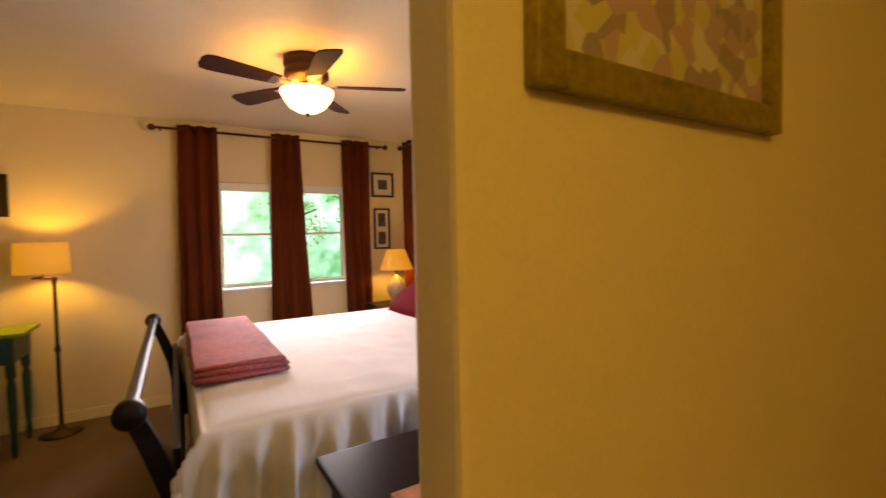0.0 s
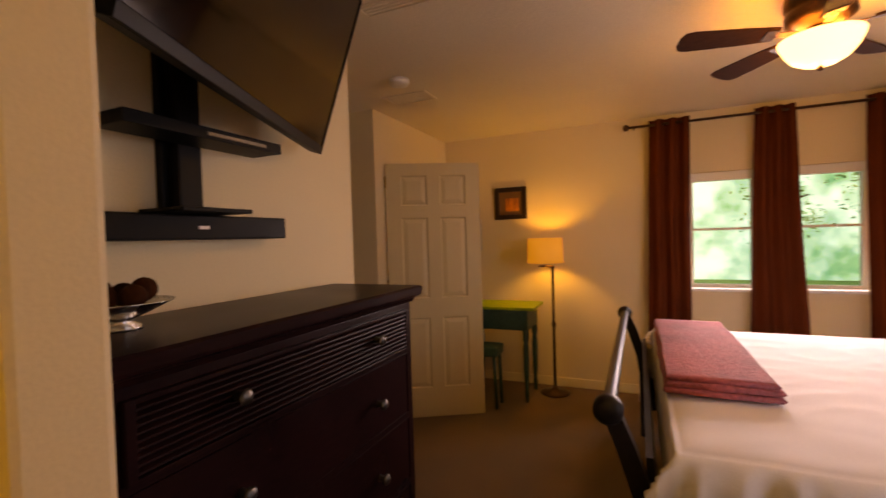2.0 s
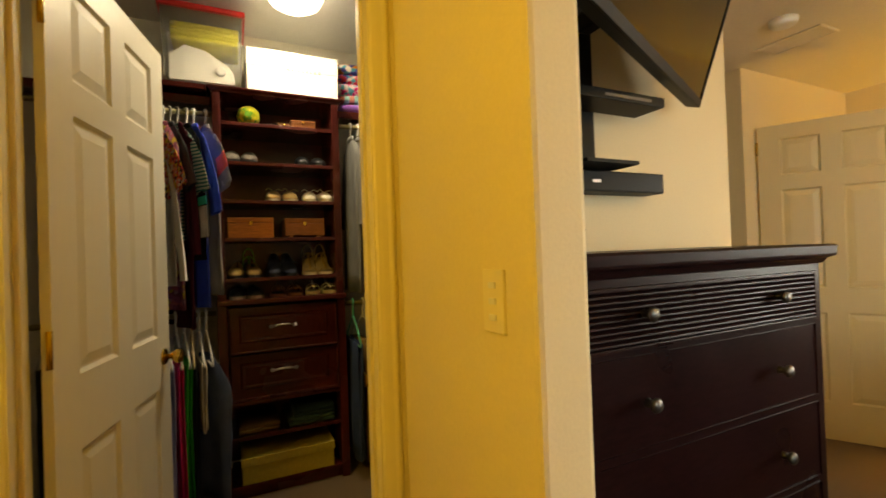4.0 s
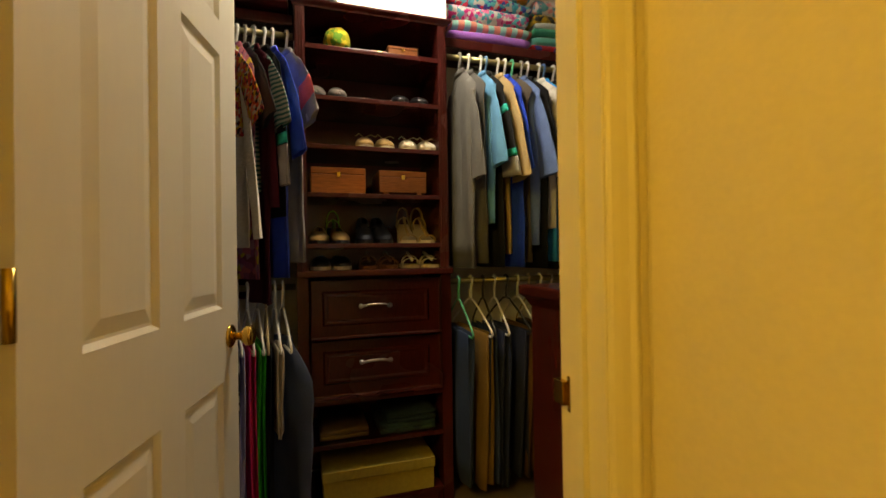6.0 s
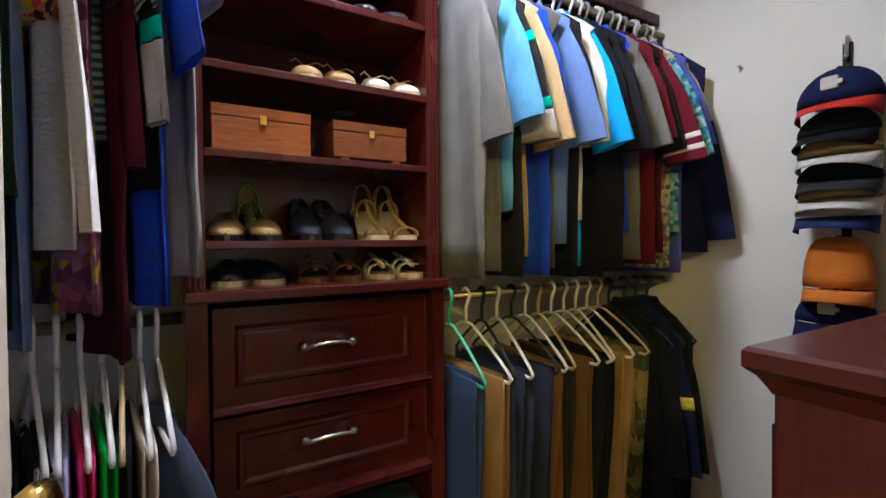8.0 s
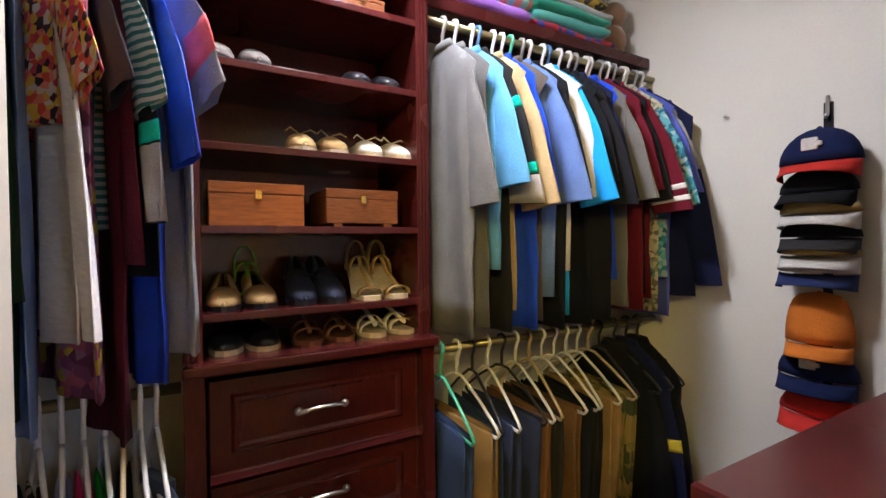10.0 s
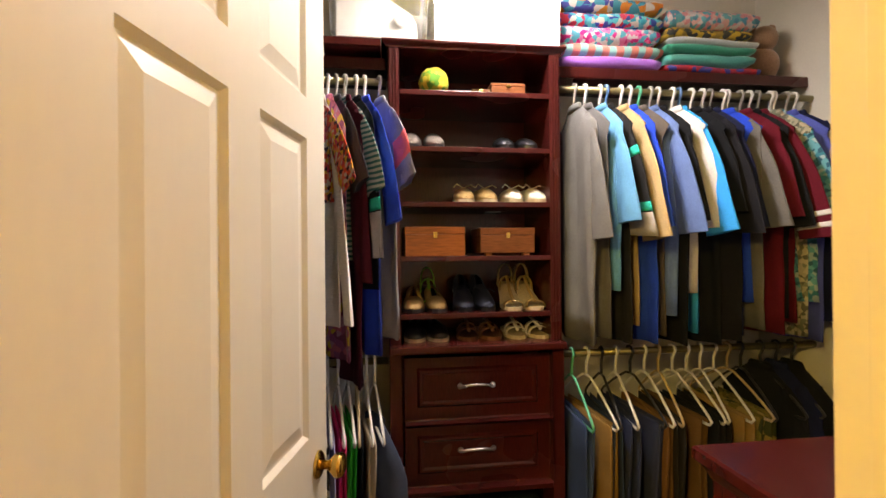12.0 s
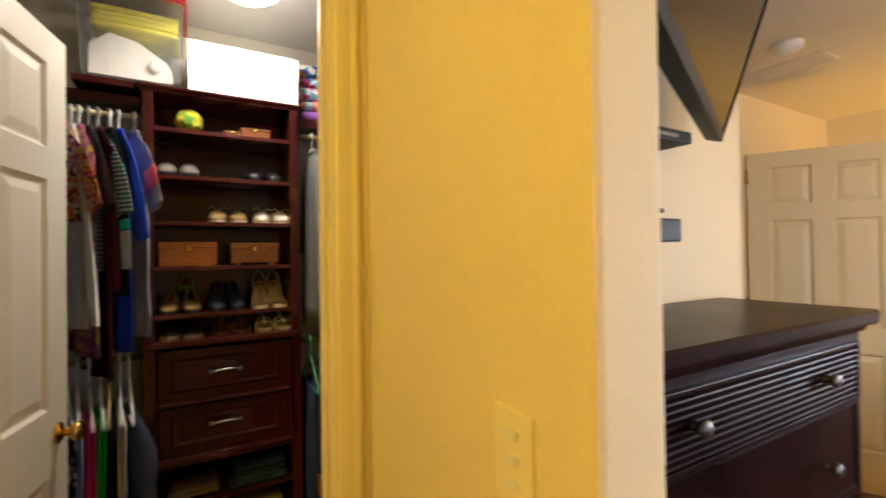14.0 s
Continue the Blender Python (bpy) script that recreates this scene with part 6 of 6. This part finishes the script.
for c, r in (((0, 0, 0.09), 0.085), ((0.03, 0, 0.20), 0.060), ((0.02, -0.05, 0.255), 0.022), ((0.02, 0.05, 0.255), 0.022)):
    bmesh.ops.create_uvsphere(bm, u_segments=14, v_segments=10, radius=r, matrix=Matrix.Translation(c))
part("body", bm, material("tan_plush", (0.30, 0.17, 0.09), 0.95, grain=150, vary=0.2, bump=1.0, sheen=0.4), bear, smooth=True)
folded("folded_trousers", "folded teal camouflage cloth on a low shelf", -2.90, TX - 0.01, 1.60, 1.83, 0.330, [patterned("teal_camo", [(0.02, 0.055, 0.06), (0.03, 0.075, 0.07), (0.012, 0.028, 0.035)], 30), cloth((0.02, 0.04, 0.05))], 0.045, "trousers", "folded clothes in the tower")
folded("folded_shirt", "folded tan shirt on a low shelf", -2.90, TX - 0.02, 1.31, 1.53, 0.330, [cloth((0.20, 0.13, 0.06))], 0.04, "shirt", "folded clothes in the tower")

# white box and storage bin on top
wb = thing("cardboard_box", "long white cardboard box with faint grey print", "box")
M_CARD = material("white_card", (0.78, 0.76, 0.70), 0.5, grain=80, vary=0.03, bump=0.05)
bm = bmesh.new()
box(bm, -2.90, -2.605, 1.415, 1.905, 2.192, 2.405, 0.003)
part("body", bm, M_CARD, wb)
bm = bmesh.new()
box(bm, -2.903, -2.602, 1.412, 1.908, 2.330, 2.428, 0.003)
part("lid", bm, M_CARD, wb)
M_INK = material("grey_ink", (0.35, 0.34, 0.34), 0.7, vary=0.05, bump=0)
y = 1.62
for k, w in enumerate((0.02, 0.012, 0.004, 0.016, 0.012, 0.016, 0.012, 0.016, 0.018)):
    bm = bmesh.new()
    box(bm, -2.6055, -2.6005 + 0.0005, y, y + w, 2.352 - 0.03, 2.352 - 0.008)
    part("print_bar", bm, M_INK, wb)
    y += w + 0.008
bn = thing("storage_bin", "clear plastic storage bin with a red lid", "storage bin")
M_CLEAR = bpy.data.materials.new("clear_plastic")
M_CLEAR.use_nodes = True
_c = M_CLEAR.node_tree.nodes["Principled BSDF"]
_c.inputs["Transmission Weight"].default_value = 0.9
_c.inputs["Roughness"].default_value = 0.25
_c.inputs["IOR"].default_value = 1.1
_c.inputs["Base Color"].default_value = (0.85, 0.86, 0.84, 1)
bm = bmesh.new()
loft(bm, [[(-2.93, 1.02 + d, z), (-2.60 - d, 1.02 + d, z), (-2.60 - d, 1.40 - d, z), (-2.93, 1.40 - d, z)] for d, z in ((0.03, 2.196), (0.012, 2.215), (0.0, 2.57))], smooth=False)
tub = part("tub", bm, M_CLEAR, bn, "clear plastic tub")
tub.visible_shadow = False
bm = bmesh.new()
box(bm, -2.94, -2.585, 1.005, 1.415, 2.571, 2.600, 0.008)
part("lid", bm, material("red_plastic", (0.55, 0.02, 0.03), 0.35, grain=80, vary=0.05, bump=0.03), bn, "red snap-on lid")
# a white appliance and a yellow cloth inside the bin
bm = bmesh.new()
loft(bm, [[(-2.66, y, 2.225), (-2.90, y, 2.225), (-2.90, y, 2.225 + h), (-2.68, y, 2.225 + h)] for y, h in ((1.05, 0.13), (1.12, 0.19), (1.22, 0.17), (1.33, 0.10), (1.355, 0.06))], smooth=False)
ap = part("appliance", bm, M_WHITE_PLASTIC)
tagged(ap, "white rounded appliance stored in the clear bin", "appliance")
bm = bmesh.new()
lathe(bm, [(0.001, 0), (0.026, 0), (0.026, 0.008), (0.020, 0.014), (0.001, 0.014)], (-2.657, 1.29, 2.285), 20, "X")
part("dial", bm, M_WHITE_PLASTIC, ap)
folded("folded_cloth", "yellow folded cloth stored in the clear bin", -2.90, -2.655, 1.045, 1.375, 2.425, [cloth((0.62, 0.55, 0.03)), cloth((0.60, 0.52, 0.03))], 0.05, "cloth", "things in the clear bin")
solid("bin_board", [(TB, -2.60, 1.00, TY0 - 0.066, 2.165, 2.192)], M_MAHOG, "mahogany shelf board carrying the bin", "shelf", "", 0.003)


# ---- closet light, caps, drawers and hutch ----
cl = thing("ceiling_light", "round flush closet light with a glowing white dome", "ceiling light", (-2.33, 1.64, CLOSET_CEIL))
bm = bmesh.new()
lathe(bm, [(0.001, 0), (0.155, 0), (0.155, -0.018), (0.140, -0.022), (0.001, -0.022)], seg=32)
part("base", bm, M_WHITE_PLASTIC, cl)
bm = bmesh.new()
lathe(bm, [(0.140, -0.022), (0.142, -0.040), (0.125, -0.075), (0.085, -0.100), (0.040, -0.110), (0.001, -0.112)], seg=32)
dome = part("dome", bm, glowing("glowing_white_dome", (1.0, 0.92, 0.78), 7.0), cl, "glowing frosted dome")
dome.visible_shadow = False

rack = thing("cap_rack", "black strap rack hung on the closet wall", "rack")
bm = bmesh.new()
box(bm, -2.045, -2.020, 3.054, 3.059, 0.70, 1.78, 0.001)
part("strap", bm, M_BLACK, rack)
bm = bmesh.new()
tube(bm, [(-2.032, 3.05, 1.80), (-2.032, 3.045, 1.74), (-2.032, 3.035, 1.73)], 0.006)
part("hook", bm, M_NICKEL, rack)


def cap(label, z, crown, brim, place=-2.03, lean=0.0, badge=None, deep=0.095, height=0.11, spread=1.2, boxy=1.0):
    """A cap with its brim towards the room."""
    c = thing("cap", label, "cap", (place, 2.985, z), lean, "caps on the rack")
    bm = bmesh.new()
    rings = []
    for k in range(7):
        f = k / 6 * 1.5
        r = math.cos(f) ** boxy
        rings.append([(0.088 * spread * r * math.cos(2 * math.pi * i / 22), 0.066 * r * math.sin(2 * math.pi * i / 22), height * math.sin(f)) for i in range(22)])
    loft(bm, rings)
    part("crown", bm, crown, c, smooth=True)
    bm = bmesh.new()
    n = 12
    rows = []
    for k in range(4):
        f = k / 3
        row = []
        for i in range(n + 1):
            a = math.pi * i / n
            row.append(bm.verts.new((0.086 * spread * math.cos(a) * (1 - 0.04 * f), -0.060 * math.sin(a) - f * 0.065 * math.sin(a) ** 0.6, -0.004 - 0.052 * f + 0.022 * math.sin(a) * f)))
        rows.append(row)
    for a, b in zip(rows, rows[1:]):
        for i in range(n):
            bm.faces.new((a[i], a[i + 1], b[i + 1], b[i])).smooth = True
    ob = part("brim", bm, brim, c, smooth=True)
    m = ob.modifiers.new("card", "SOLIDIFY")
    m.thickness = 0.004
    bm = bmesh.new()
    lathe(bm, [(0.001, height + 0.006), (0.007, height + 0.003), (0.008, height - 0.002)], seg=10)
    part("button", bm, crown, c)
    if badge:
        bm = bmesh.new()
        box(bm, -0.024, 0.020, -0.0685, -0.058, height * 0.30, height * 0.66, 0.006)
        box(bm, -0.012, 0.030, -0.0690, -0.058, height * 0.40, height * 0.54, 0.004)
        part("badge", bm, badge, c)
    return c


C_NAVY, C_RED, C_BLACK, C_WHITE, C_ORANGE, C_TAN = cloth((0.010, 0.016, 0.060)), cloth((0.55, 0.035, 0.025)), cloth((0.012, 0.012, 0.014)), cloth((0.60, 0.57, 0.52)), cloth((0.58, 0.17, 0.02)), cloth((0.36, 0.26, 0.10))
cap("navy cap with a red brim and pale badge", 1.580, C_NAVY, C_RED, badge=C_WHITE, height=0.108, spread=1.22)
cap("black cap hung under a navy cap", 1.488, C_BLACK, C_BLACK, -2.035, -8, height=0.08)
cap("white cap hung in a row of caps", 1.422, C_TAN, C_WHITE, height=0.07)
cap("dark grey cap hung in a row of caps", 1.345, C_BLACK, cloth((0.035, 0.034, 0.034)), height=0.07)
cap("tan and white cap hung in a row of caps", 1.290, C_TAN, C_WHITE, height=0.06)
cap("navy cap hung in a row of caps", 1.235, C_WHITE, cloth((0.02, 0.03, 0.10)), -2.035, height=0.06)
cap("orange cap hung in a row of caps", 1.015, C_ORANGE, C_ORANGE, -2.03, 4, height=0.155, spread=1.0, boxy=0.45)
cap("navy cap with a pale badge in a row of caps", 0.905, C_NAVY, C_NAVY, -2.035, 0, badge=C_WHITE, height=0.10)
cap("red cap at the foot of the row", 0.790, C_RED, C_RED, -2.03, 0, height=0.08)
cap("navy cap hung beside the row", 1.560, C_NAVY, C_NAVY, -1.760, 0, badge=C_WHITE, height=0.12)
cap("grey cap hung beside the row", 1.470, C_BLACK, C_BLACK, -1.765, 0, height=0.08)
bm = bmesh.new()
tube(bm, [(-2.343, 3.062, 1.812), (-2.343, 3.045, 1.812)], 0.003, 8)
lathe(bm, [(0.001, 3.043), (0.006, 3.043), (0.006, 3.046), (0.001, 3.046)], (-2.343, 0, 1.812), 10, "Y")
tagged(part("wall_nail", bm, M_NICKEL), "bare steel nail in the closet wall", "nail")

cd = thing("closet_dresser", "wide mahogany drawer unit against the closet wall", "dresser")
bm = bmesh.new()
box(bm, -1.702, -1.357, 1.818, 3.055, 0.08, 0.996, 0.003)
part("carcass", bm, M_MAHOG_V, cd)
bm = bmesh.new()
loft(bm, [[(-1.713 - d, 1.807 - d, z), (-1.357, 1.807 - d, z), (-1.357, 3.056, z), (-1.713 - d, 3.056, z)] for d, z in ((-0.010, 0.990), (-0.007, 0.996), (0.001, 1.010), (0.009, 1.017), (0.012, 1.020), (0.012, 1.038), (0.008, 1.043))], smooth=False)
part("moulded_top", bm, M_MAHOG, cd)
bm = bmesh.new()
box(bm, -1.682, -1.36, 1.835, 3.05, 0, 0.08)
part("plinth", bm, M_MAHOG, cd)
for z0, z1 in ((0.70, 0.94), (0.43, 0.685), (0.11, 0.415)):
    for y0, y1 in ((1.860, 2.44), (2.455, 3.04)):
        bm = bmesh.new()
        nested(bm, -y1, -y0, z0, z1, 0, [(0, 0.02), (0, -0.016), (0.045, -0.016), (0.055, -0.008), (0.065, -0.013)], 1)
        for v in bm.verts:
            v.co = Vector((-1.702 + v.co.y, -v.co.x, v.co.z))
        part("drawer", bm, M_MAHOG, cd)
ht = thing("closet_hutch", "mahogany shelf hutch standing on the drawer unit", "shelf unit")
for y in (2.372, 3.036):
    bm = bmesh.new()
    box(bm, -1.668, -1.357, y, y + 0.019, 1.043, 2.15, 0.002)
    part("upright", bm, M_MAHOG_V, ht)
for z in (1.35, 1.70, 2.131):
    bm = bmesh.new()
    box(bm, -1.663, -1.357, 2.391, 3.036, z, z + 0.019, 0.002)
    part("shelf", bm, M_MAHOG, ht)
for z in (1.12, 1.22, 1.34, 1.46, 1.58, 1.70):
    bm = bmesh.new()
    lathe(bm, [(0.001, 2.371), (0.003, 2.371), (0.003, 2.3725), (0.001, 2.3725)], (-1.640, 0, z), 8, "Y")
    part("pin_hole", bm, M_TRIM, ht)
